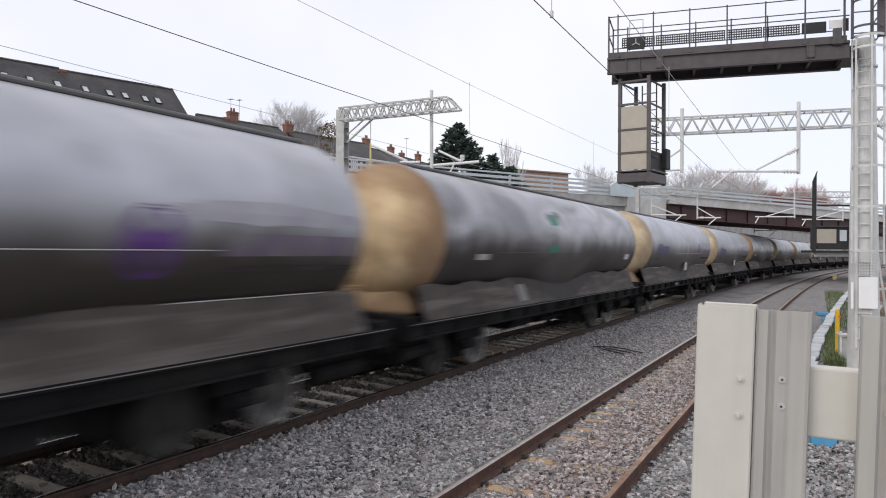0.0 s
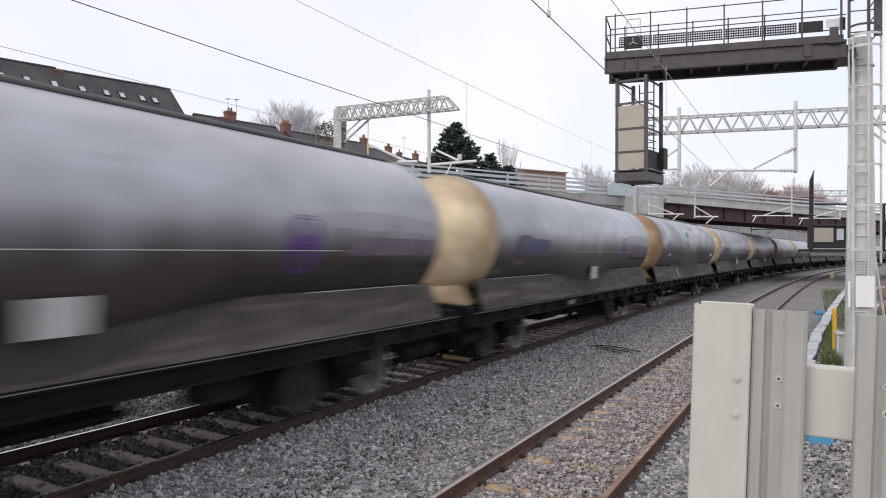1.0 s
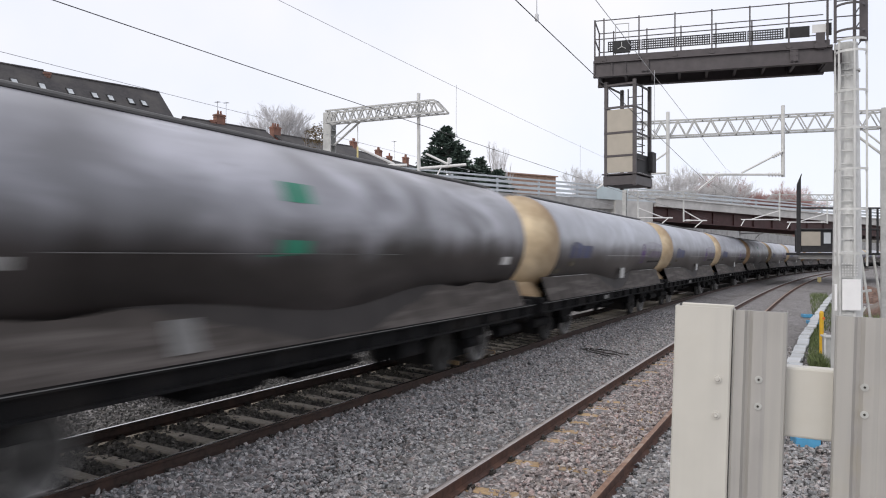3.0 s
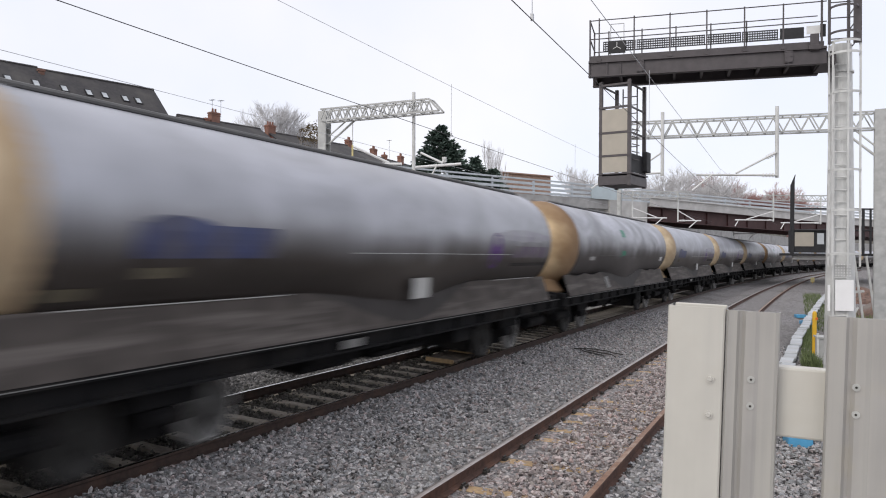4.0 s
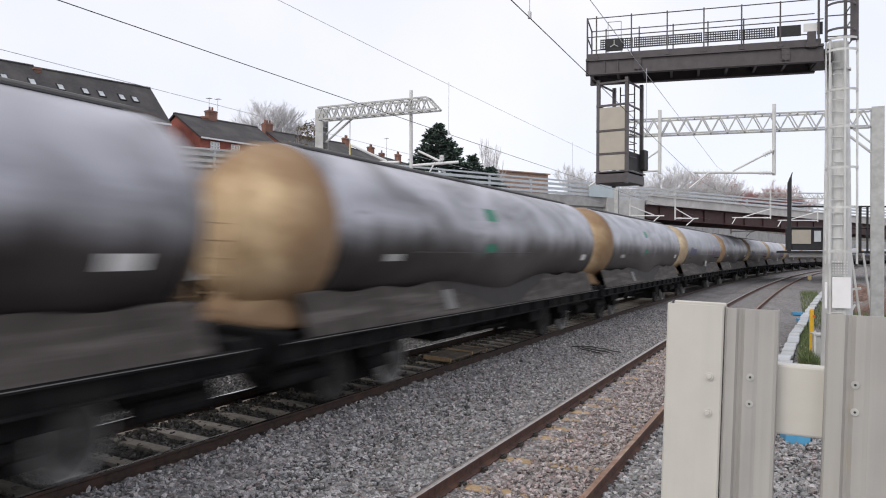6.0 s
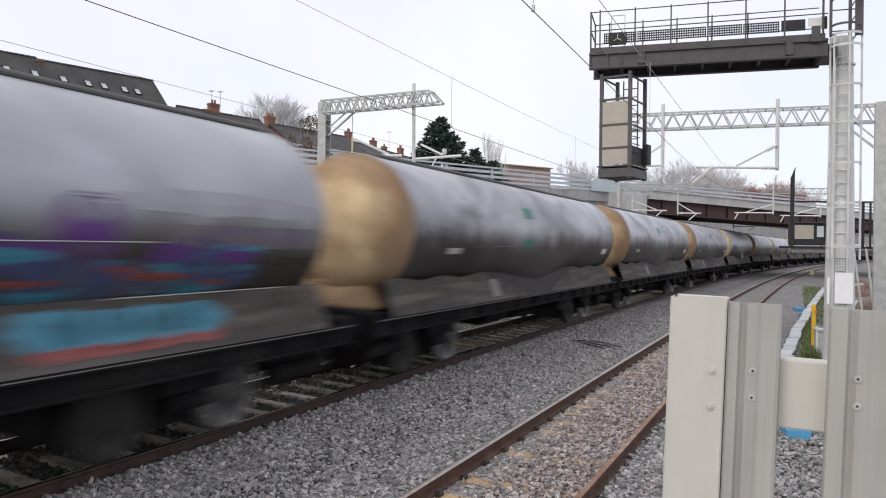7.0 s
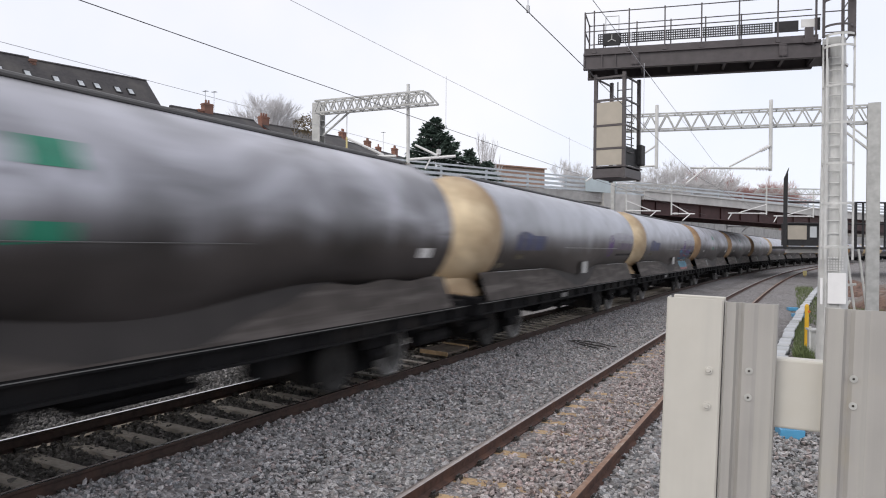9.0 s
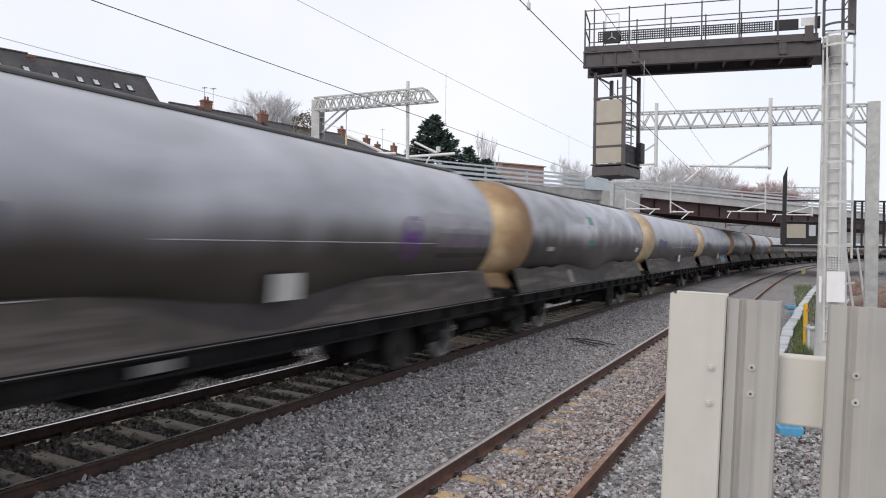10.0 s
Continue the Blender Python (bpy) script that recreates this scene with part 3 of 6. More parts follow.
def scatter_stones(name, label, mat, u0, u1, s0, s1, per_m2, size, seed, top, lumpy=0.015):
    """Loose ballast: small uneven five- to eight-cornered stones, joined."""
    rng = np.random.default_rng(seed)
    base = np.array([(0, 0, 0.68), (0.95, 0, 0.2), (0.2, 0.9, 0.1), (-0.9, 0.3, 0.25), (-0.2, -0.95, 0.15), (0.5, 0.4, -0.8), (-0.5, -0.4, -0.8)])
    faces = np.array([(0, 1, 2), (0, 2, 3), (0, 3, 4), (0, 4, 1), (1, 5, 2), (2, 5, 3), (3, 5, 6), (3, 6, 4), (4, 6, 1), (1, 6, 5)])
    n = int((u1 - u0) * (s1 - s0) * per_m2)
    ss = s0 + (s1 - s0) * rng.random(n) ** 1.25
    uu = u0 + (u1 - u0) * rng.random(n)
    hh = np.interp(ss, S_TAB, HEAD)
    px = np.interp(ss, S_TAB, X_TAB) + uu * np.cos(hh)
    py = np.interp(ss, S_TAB, Y_TAB) - uu * np.sin(hh)
    pz = top(uu) + rng.normal(0, lumpy, n)
    v = base[None] * (1 + rng.normal(0, 0.22, (n, 7, 1))) + rng.normal(0, 0.12, (n, 7, 3))
    v = v * (size * rng.uniform(0.55, 1.35, (n, 1, 1))) * rng.uniform(0.65, 1.25, (n, 1, 3))
    a, b = rng.uniform(0, 6.28, n), rng.uniform(-0.9, 0.9, n)
    ca, sa, cb, sb = np.cos(a), np.sin(a), np.cos(b), np.sin(b)
    x, y, z = v[..., 0], v[..., 1], v[..., 2]
    y, z = y * cb[:, None] - z * sb[:, None], y * sb[:, None] + z * cb[:, None]
    x, y = x * ca[:, None] - y * sa[:, None], x * sa[:, None] + y * ca[:, None]
    co = np.stack([x + px[:, None], y + py[:, None], z + pz[:, None]], -1).reshape(-1, 3)
    fi = (faces[None] + 7 * np.arange(n)[:, None, None]).reshape(-1, 3)
    me = bpy.data.meshes.new(name)
    me.from_pydata(co.tolist(), [], fi.tolist())
    me.materials.append(mat)
    tagged(new(name, me), label, "ballast", kind="stuff")


flat = lambda u: np.full_like(u, -0.235)
scatter_stones("ballast_stones", "loose grey granite ballast between the two tracks", M_STONE, FAR + 0.85, NEAR - 0.82, 1.5, 36, 500, 0.0345, 3,
               lambda u: np.where((u < FAR + 1.75) | (u > NEAR - 1.75), -0.15, -0.185))
scatter_stones("ballast_stones", "rust-tinted ballast inside the siding track", M_STONE_RED, NEAR - 0.68, NEAR + 0.68, 2.5, 30, 480, 0.033, 4, lambda u: np.where(u < NEAR - 0.30, -0.190, -0.160), 0.014)
scatter_stones("ballast_stones", "grey ballast shoulder beside the siding", M_STONE, NEAR + 0.82, 1.6, 2.8, 24, 470, 0.035, 5, lambda u: np.where(u < NEAR + 1.75, -0.15, -0.215))
# stones between the main line rails: oil plus painted-in underframe shade
scatter_stones("ballast_stones", "oily ballast inside the main line, darkened for train shade", M_STONE_OILSHADE, FAR - 0.68, FAR + 0.68, 1.0, 24, 330, 0.026, 6, lambda u: -0.175 - 0.066 * (u - FAR))
scatter_stones("ballast_stones", "dark stones strewn over the main line sleepers", M_STONE_OILSHADE, FAR - 0.66, FAR + 0.66, 1.0, 24, 130, 0.028, 8, lambda u: -0.145 - 0.066 * (u - FAR))
scatter_stones("ballast_stones", "dirty ballast heaped over the far sleeper ends, darkened for train shade", M_STONE_OILSHADE, FAR - 0.68, FAR - 0.15, 1.0, 30, 560, 0.032, 9, lambda u: -0.130 - 0.066 * (u - FAR) - 0.05 * np.clip((u - FAR + 0.40) / 0.25, 0, 1))
scatter_stones("ballast_stones", "ballast beyond the main line, darkened for train shade", M_STONE_SHADED, FAR - 3.2, FAR - 0.82, 2.0, 26, 260, 0.032, 7, lambda u: np.full_like(u, -0.20))


def build_track_panel():
    """Boarded cover lying between the main line rails."""
    g = thing("track_panel", "weathered boarded cover between the main line rails", "track panel", on_line(16.55, FAR + 0.18, 0.01) @ Matrix.Rotation(math.atan2(0.10, 2 * GAUGE), 4, "Y"))
    for i in range(4):
        bm = bmesh.new()
        box(bm, -0.255 + 0.17 * i, 0, 0.0, 0.160, 2.1, 0.05, bevel=0.006)
        part("board", bm, M_PANELWOOD, g)
    for y in (-1.07, 0.15, 1.07):
        bm = bmesh.new()
        box(bm, 0, y, 0.012 if y == 0.15 else -0.01, 0.68, 0.05, 0.09, bevel=0.006)
        part("edge_batten", bm, M_SLEEPER_TAN, g)
    for y in (-0.8, 0.8):
        bm = bmesh.new()
        box(bm, 0, y, -0.09, 0.6, 0.12, 0.13)
        part("bearer", bm, M_PANELWOOD, g)


build_track_panel()


# ---- the train ----
TANK_R, TANK_Z, HALF, DISH = 1.32, 2.69, 7.60, 0.78
LENGTH, SPEED = 17.7, 20.1
WHEEL_R = 0.46
REAR = 7.40                      # the barrel ends sooner at the rear


def wrap_patch(bm, y0, y1, z0, z1, lift=0.006, n=5, side=1):
    """A patch that follows the barrel's side."""
    r = TANK_R + lift
    a0, a1 = [math.asin(max(-1, min(1, (z - TANK_Z) / r))) for z in (z0, z1)]
    rows = []
    for i in range(n + 1):
        a = a0 + (a1 - a0) * i / n
        rows.append([bm.verts.new((side * r * math.cos(a), y, TANK_Z + r * math.sin(a))) for y in (y0, y1)])
    for p, q in zip(rows, rows[1:]):
        bm.faces.new((p[0], p[1], q[1], q[0]))


def wrap_blob(bm, yc, zc, ry, rz, lift=0.006, n=20, wob=0.0, seed=0):
    r = TANK_R + lift
    rng = random.Random(seed)
    ring = []
    for i in range(n):
        a = 2 * math.pi * i / n
        k = 1 + rng.uniform(-wob, wob)
        y, z = yc + ry * k * math.cos(a), zc + rz * k * math.sin(a)
        b = math.asin(max(-1, min(1, (z - TANK_Z) / r)))
        ring.append((y, b))
    c = bm.verts.new((r * math.cos(math.asin((zc - TANK_Z) / r)) + 0.002, yc, zc))
    vs = [bm.verts.new((r * math.cos(b), y, TANK_Z + r * math.sin(b))) for y, b in ring]
    for i in range(n):
        bm.faces.new((c, vs[i], vs[(i + 1) % n]))


def barrel_mesh(bm):
    n = 56
    ys = [-REAR + (HALF + REAR) * i / 34 for i in range(35)]
    rings = []
    for y in ys:
        sag = 0.20 * max(0, math.cos(max(-1, min(1, y / 3.3)) * math.pi / 2)) ** 1.5
        ring = []
        for i in range(n):
            a = 2 * math.pi * i / n
            low = max(0, -math.sin(a))
            full = 1 - 3.0 * sag * min(1, low * 2.5)
            wide = math.copysign(abs(math.cos(a)) ** full, math.cos(a))
            ring.append(bm.verts.new((TANK_R * wide, y, TANK_Z + TANK_R * math.sin(a) - sag * low ** 2)))
        rings.append(ring)
    for p, q in zip(rings, rings[1:]):
        for i in range(n):
            bm.faces.new((p[i], p[(i + 1) % n], q[(i + 1) % n], q[i])).smooth = True
    # rolled weld bands
    for y in (-REAR + 0.12, -4.3, 0.0, 4.3, HALF - 0.12):
        if abs(y) > 4.4:
            lathe(bm, [(TANK_R, y - 0.05), (TANK_R + 0.014, y - 0.04), (TANK_R + 0.014, y + 0.04), (TANK_R, y + 0.05)], n, "Y", (0, 0, TANK_Z))


def skirt_mesh(bm, side, style):
    """Side sheet between solebar and barrel, dipping under the middle of the tank."""
    n = 60
    x = side * 1.30
    top, bot = [], []
    for i in range(n + 1):
        y = -7.9 + 15.8 * i / n
        d = max(0, math.cos(max(-1, min(1, y / (3.6 if style == "b" else 2.9))) * math.pi / 2)) ** 1.3
        z = 1.84 - 0.58 * d
        if style == "b":
            z -= 0.06 * math.sin(y * 1.7) ** 2
        top.append((y, z))
    for dx in (0, -side * 0.03):
        a = [bm.verts.new((x + dx - side * 0.42 * (z - 1.225), y, z)) for y, z in top]
        b = [bm.verts.new((x + dx, y, 1.225)) for y, z in top]
        for i in range(n):
            bm.faces.new((a[i], a[i + 1], b[i + 1], b[i]))
        if dx == 0:
            edge = a
        else:
            for i in range(n):
                bm.faces.new((edge[i], edge[i + 1], a[i + 1], a[i]))
    bmesh.ops.recalc_face_normals(bm, faces=bm.faces[:])


def bogie_frame(bm):
    for side in (-1, 1):
        x = side * 0.52
        prof = [(-1.45, 0.62), (-1.25, 0.78), (-0.55, 0.80), (-0.40, 0.86), (0.40, 0.86), (0.55, 0.80), (1.25, 0.78), (1.45, 0.62), (1.35, 0.42),
                (0.75, 0.44), (0.42, 0.30), (-0.42, 0.30), (-0.75, 0.44), (-1.35, 0.42)]
        a = [bm.verts.new((x - 0.07, y, z)) for y, z in prof]
        b = [bm.verts.new((x + 0.07, y, z)) for y, z in prof]
        bm.faces.new(a)
        bm.faces.new(b[::-1])
        for i in range(len(prof)):
            bm.faces.new((a[i], a[(i + 1) % 14], b[(i + 1) % 14], b[i]))
        box(bm, side * 0.98, 0, 0.78, 0.16, 1.1, 0.22, bevel=0.02)
        rod(bm, (side * 0.98, -0.3, 0.55), (side * 0.98, 0.3, 0.55), 0.11, 12)
        for y in (-0.2, 0.0, 0.2):
            rod(bm, (x + side * 0.02, y, 0.40), (x + side * 0.02, y, 0.72), 0.07, 10)
    box(bm, 0, 0, 0.72, 2.0, 0.45, 0.26)
    box(bm, 0, 0, 0.42, 1.20, 2.9, 0.50)
    bmesh.ops.recalc_face_normals(bm, faces=bm.faces[:])


def wheelset_mesh(bm):
    rod(bm, (-0.86, 0, 0), (0.86, 0, 0), 0.08, 10)
    for side in (-1, 1):
        k = side
        lathe(bm, [(0.10, k * 0.70), (0.14, k * 0.66), (0.36, k * 0.70), (0.40, k * 0.66), (WHEEL_R + 0.028, k * 0.675), (WHEEL_R + 0.028, k * 0.705),
                   (WHEEL_R, k * 0.72), (WHEEL_R - 0.005, k * 0.80), (0.40, k * 0.80), (0.37, k * 0.75), (0.16, k * 0.77), (0.14, k * 0.83), (0.0, k * 0.83)], 28, "X")
        for i in range(6):
            a = i * math.pi / 3
            rod(bm, (k * 0.75, 0.26 * math.cos(a), 0.26 * math.sin(a)), (k * 0.768, 0.26 * math.cos(a), 0.26 * math.sin(a)), 0.035, 8)
    for f in bm.faces:
        c = f.calc_center_median()
        f.material_index = int(math.hypot(c.y, c.z) > 0.42)


def build_wagon(style):
    ab = style == "a"
    w = thing("tank_wagon", "silver cement tank wagon with cream ends, blue and purple markings" if ab
              else "weathered grey cement tank wagon with tan ends and green mark", "tank wagon", group="cement train")
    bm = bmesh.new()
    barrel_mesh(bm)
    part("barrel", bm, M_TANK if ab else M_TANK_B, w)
    for k in (-1, 1):
        bm = bmesh.new()
        end = REAR if k < 0 else HALF
        dish = DISH if k < 0 else 0.35
        prof = [(TANK_R, k * (end - 0.02)), (TANK_R, k * end)] + [(TANK_R * math.cos(a) ** 0.85, k * (end + dish * math.sin(a))) for a in [math.radians(d) for d in (4, 12, 24, 36, 48, 60, 72, 82)]] + [(0.0, k * (end + dish))]
        lathe(bm, prof, 48, "Y", (0, 0, TANK_Z))
        part("dished_end", bm, M_CREAM if ab else M_BROWN, w, "cream painted dished end" if ab else "tan painted dished end")
        # flared saddle under the end: a waisted foot that widens towards the frame
        bm = bmesh.new()
        rings = []
        for z, hx, back in ((1.30, 0.98, 0.72), (1.38, 0.96, 0.70), (1.48, 0.84, 0.58), (1.62, 0.74, 0.48), (1.78, 0.72, 0.44), (1.95, 0.76, 0.44)):
            y0, y1 = k * (end + 0.05), k * (end + back)
            ring = []
            for i in range(20):
                a = math.pi * i / 19
                ring.append(bm.verts.new((hx * math.copysign(abs(math.cos(a)) ** 0.6, math.cos(a)), y0 + (y1 - y0) * math.sin(a) ** 0.7, z)))
            rings.append(ring)
        for p, q in zip(rings, rings[1:]):
            for i in range(20):
                bm.faces.new((p[i], p[(i + 1) % 20], q[(i + 1) % 20], q[i])).smooth = i < 19
        bm.faces.new(rings[-1])
        bm.faces.new(rings[0][::-1])
        bmesh.ops.recalc_face_normals(bm, faces=bm.faces[:])
        part("end_saddle", bm, M_CREAM if ab else M_BROWN, w)
        bm = bmesh.new()
        box(bm, 0, k * (end + 0.40), 1.312, 1.94 if ab else 1.2, 0.66, 0.03, bevel=0.008)
        part("end_ledge", bm, M_CREAM if ab else M_BROWN, w, "pale ledge plate under the tank end")
        for x in (-0.87, 0.87):
            bm = bmesh.new()
            rod(bm, (x, k * 8.50, 1.05), (x, k * 8.76, 1.05), 0.09, 12)
            rod(bm, (x, k * 8.76, 1.05), (x, k * 8.82, 1.05), 0.23, 16)
            part("buffer", bm, M_FRAME, w)
        bm = bmesh.new()
        box(bm, 0, k * 8.66, 1.02, 0.16, 0.3, 0.2)
        part("coupling", bm, M_FRAME, w)
        bm = bmesh.new()
        box(bm, 0, k * 8.36, 1.12, 2.56, 0.30, 0.42, bevel=0.03)
        part("headstock", bm, M_FRAME, w)
        # end ladder and handrails
        bm = bmesh.new()
        for x in (-0.22, 0.22):
            rod(bm, (x, k * (end + 1.0), 1.3), (x, k * (end + 1.0), 2.9), 0.018, 6)
            rod(bm, (x, k * (end + 1.0), 2.9), (x, k * (end + 0.05), 4.03), 0.018, 6)
        for i in range(6):
            rod(bm, (-0.22, k * (end + 1.0), 1.5 + 0.25 * i), (0.22, k * (end + 1.0), 1.5 + 0.25 * i), 0.013, 6)
        part("end_ladder", bm, M_CREAM if ab else M_BROWN, w)
    for side in (-1, 1):
        bm = bmesh.new()
        skirt_mesh(bm, side, style)
        part("side_skirt", bm, M_SKIRT, w, "dull grey side sheet with a dipped upper edge")
        bm = bmesh.new()
        slope = [[bm.verts.new((side * (1.285 - 0.42 * (z - 1.225) - q), y, z)) for y in (-3.9, -1.3, 1.3, 3.9)] for q, z in ((0, 1.23), (0, 1.58), (0, 1.92), (0.03, 1.92), (0.03, 1.23))]
        for p, q in zip(slope, slope[1:] + slope[:1]):
            for i in range(3):
                bm.faces.new((p[i], p[i + 1], q[i + 1], q[i]))
        for i in (0, 3):
            bm.faces.new([r[i] for r in slope])
        bmesh.ops.recalc_face_normals(bm, faces=bm.faces[:])
        part("hopper_side", bm, M_BELLY, w, "dark grimy sloping side of the discharge hopper")
        bm = bmesh.new()
        # solebar: channel section with a top lip, edged below by a thin paler strip
        x = side * 1.30
        box(bm, x, 0, 1.20, 0.12, 17.0, 0.035)
        box(bm, x - side * 0.04, 0, 1.08, 0.03, 17.0, 0.24)
        box(bm, x, 0, 0.965, 0.12, 17.0, 0.03)
        for i in range(14):
            box(bm, x, -7.8 + 1.2 * i, 1.08, 0.09, 0.02, 0.22)
        part("solebar", bm, M_FRAME, w)
        bm = bmesh.new()
        box(bm, x + side * 0.063, 0, 1.212, 0.006, 17.0, 0.010)
        part("pale_edge", bm, M_PLATE, w, "thin pale strip along the solebar lip")
        bm = bmesh.new()
        rod(bm, (side * (TANK_R + 0.005), -2.2 if ab else -5, 2.44), (side * (TANK_R + 0.005), 4.6 if ab else 1.5, 2.44), 0.0065, 6)
        if ab:
            rod(bm, (side * 1.06, -7.0, 1.835), (side * 1.06, -3.4, 1.835), 0.008, 6)
            rod(bm, (side * 1.06, 4.2, 1.835), (side * 1.06, 7.0, 1.835), 0.008, 6)
        part("side_rail", bm, M_GALVDARK if ab else M_WALKWAY, w)
    # roof walkway with open tread and hatches
    bm = bmesh.new()
    for x in (-0.27, 0.27):
        rod(bm, (x, -7.3, 4.015), (x, 7.45, 4.015), 0.035, 8)
    for i in range(49):
        box(bm, 0, -7.2 + 0.3 * i, 4.015, 0.5, 0.12, 0.025)
    part("roof_walkway", bm, M_WALKWAY, w)
    for y in (-5.0, 0, 5.0):
        bm = bmesh.new()
        rod(bm, (0.0, y, 3.97), (0.0, y, 4.03), 0.22, 16)
        part("hatch", bm, M_GALVDARK, w)
    # underframe: centre sill, cross members, air tanks, brake gear
    bm = bmesh.new()
    box(bm, 0, 0, 1.05, 0.45, 17.0, 0.30)
    for y in (-8.38, -5.5, -3.5, 0, 3.5, 5.5, 8.38):
        box(bm, 0, y, 1.06, 2.6, 0.22, 0.28)
    rod(bm, (0.55, -2.4, 0.78), (0.55, -0.9, 0.78), 0.22, 14)
    rod(bm, (-0.55, 1.0, 0.78), (-0.55, 2.6, 0.78), 0.20, 14)
    rod(bm, (0.9, -5.2, 0.86), (0.9, 5.0, 0.86), 0.03, 6)
    box(bm, 1.05, 2.4, 0.78, 0.3, 0.8, 0.3, bevel=0.02)
    # added full-length plate, there to keep sky light off the track below
    box(bm, 0, 0, 1.00, 2.45, 16.4, 0.05)
    for k in (-1, 1):
        box(bm, 0, k * 7.65, 0.84, 1.8, 1.6, 0.40, bevel=0.06)
        box(bm, 0, k * 5.5, 0.62, 1.0, 2.4, 0.62, bevel=0.05)
        rod(bm, (0.95, k * 7.0, 0.62), (0.95, k * 8.3, 0.62), 0.13, 12)
    part("underframe", bm, M_FRAME, w)
    if ab:
        bm = bmesh.new()
        box(bm, 1.375, -2.15, 1.08, 0.02, 0.52, 0.12)
        part("data_plate", bm, M_PLATE, w, "pale data panel on the solebar")
    # deep brake and discharge gear between the bogies
    for y0, y1, half in ((-2.5, -0.95, 0.62), (-0.35, 1.55, 0.62)):
        bm = bmesh.new()
        box(bm, 0, (y0 + y1) / 2, 0.76, 2 * half, y1 - y0, 0.50, bevel=0.05)
        gear = part("discharge_gear", bm, M_FRAME, w)
        for i in range(3):
            bm = bmesh.new()
            box(bm, half + 0.03, y0 + (i + 0.5) * (y1 - y0) / 3, 0.80, 0.06, 0.08, 0.38)
            part("gear_rib", bm, M_FRAME, gear)
        bm = bmesh.new()
        rod(bm, (half + 0.08, y0, 0.62), (half + 0.08, y1, 0.62), 0.04, 8)
        part("brake_rod", bm, M_FRAME, gear)
    for k in (-1, 1):
        bm = bmesh.new()
        bogie_frame(bm)
        bogie = part("bogie", bm, M_FRAME, w, at=Matrix.Translation((0, k * 5.5, 0)))
        for y in (-0.95, 0.95):
            bm = bmesh.new()
            wheelset_mesh(bm)
            # one wheelset per bogie gets paler steel: its light is in the colour
            part("wheelset", bm, (M_WHEELLIT if y > 0 else M_WHEELSHADED, M_WHEELRIM if y > 0 else M_WHEEL), bogie, at=Matrix.Translation((0, y, WHEEL_R)))
    if ab:
        bm = bmesh.new()
        box(bm, 1.325, 0.1, 1.83, 0.012, 0.62, 0.36)
        for y in (0.25,):
            box(bm, 1.20, y, 1.90, 0.24, 0.04, 0.04)
        part("hazard_plate", bm, M_GALVDARK, w, "white square plate")
        bm = bmesh.new()
        wrap_patch(bm, -6.30, -4.02, 2.36, 2.74)
        part("blue_panel", bm, M_BLUE, w, "dark blue lettering panel")
        bm = bmesh.new()
        wrap_blob(bm, -5.70, 2.66, 0.60, 0.17, 0.010, 22, 0.05, 4)
        part("blue_mark", bm, M_BLUE, w)
        bm = bmesh.new()
        wrap_patch(bm, -6.2, -5.6, 2.14, 2.26, n=2)
        part("small_plate", bm, M_TANDIRT, w, "small grey data plate")
        bm = bmesh.new()
        wrap_patch(bm, -7.35, -6.75, 1.93, 2.06, n=2)
        part("grimy_panel", bm, M_TANDIRT, w, "small yellowed panel")
        # worn lettering bars, a dark stripe below and a faint ghost of older paint above
        for y0, y1 in ((4.75, 5.25), (5.33, 5.95), (6.02, 6.40), (6.48, 7.05), (7.12, 7.52)):
            bm = bmesh.new()
            wrap_patch(bm, y0, y1, 2.37, 2.64)
            part("purple_bar", bm, M_PURPLEDIM, w)
        bm = bmesh.new()
        wrap_patch(bm, 4.8, HALF - 0.08, 2.16, 2.24)
        part("dark_stripe", bm, M_BELLY, w)
        bm = bmesh.new()
        wrap_blob(bm, 5.6, 2.88, 1.85, 0.14, 0.005, 30, 0.14, 12)
        part("faded_mark", bm, M_LILAC, w)
        bm = bmesh.new()
        wrap_blob(bm, 3.7, 2.52, 0.36, 0.40)
        part("purple_disc", bm, M_PURPLE, w)
    else:
        bm = bmesh.new()
        wrap_patch(bm, 6.3, 6.8, 2.22, 2.40)
        part("white_label", bm, M_WHITE, w)
        bm = bmesh.new()
        wrap_patch(bm, -1.9, -0.7, 2.22, 2.42)
        wrap_patch(bm, -1.6, -1.0, 2.42, 2.62)
        part("green_mark", bm, M_GREEN, w)
        bm = bmesh.new()
        wrap_patch(bm, -1.5, -0.9, 3.12, 3.38)
        part("green_mark", bm, M_GREEN, w)
        for y in (-3.1,):
            bm = bmesh.new()
            box(bm, 1.195, y, 1.50, 0.03, 0.42, 0.40, Matrix.Rotation(-0.398, 4, "Y"))
            part("pale_patch", bm, M_PLATE, w, "pale patched sheet")
        bm = bmesh.new()
        wrap_patch(bm, -5.9, -5.3, 2.28, 2.40)
        part("number_panel", bm, M_GALVDARK, w)
    return w


KINDS = {-2: "a", -1: "a", 0: "a", 1: "b", 2: "a", 3: "a", 4: "b", 5: "b", 6: "b", 7: "a", 8: "b", 9: "a", 10: "a", 11: "a", 12: "b", 13: "a", 14: "a",
         15: "b", 16: "a", 17: "b", 18: "a", 19: "a", 20: "b", 21: "a"}
CANT = math.atan2(0.10, 2 * GAUGE)
MIDDLE = 8.2                     # where wagon 0 stands at the end of the clip


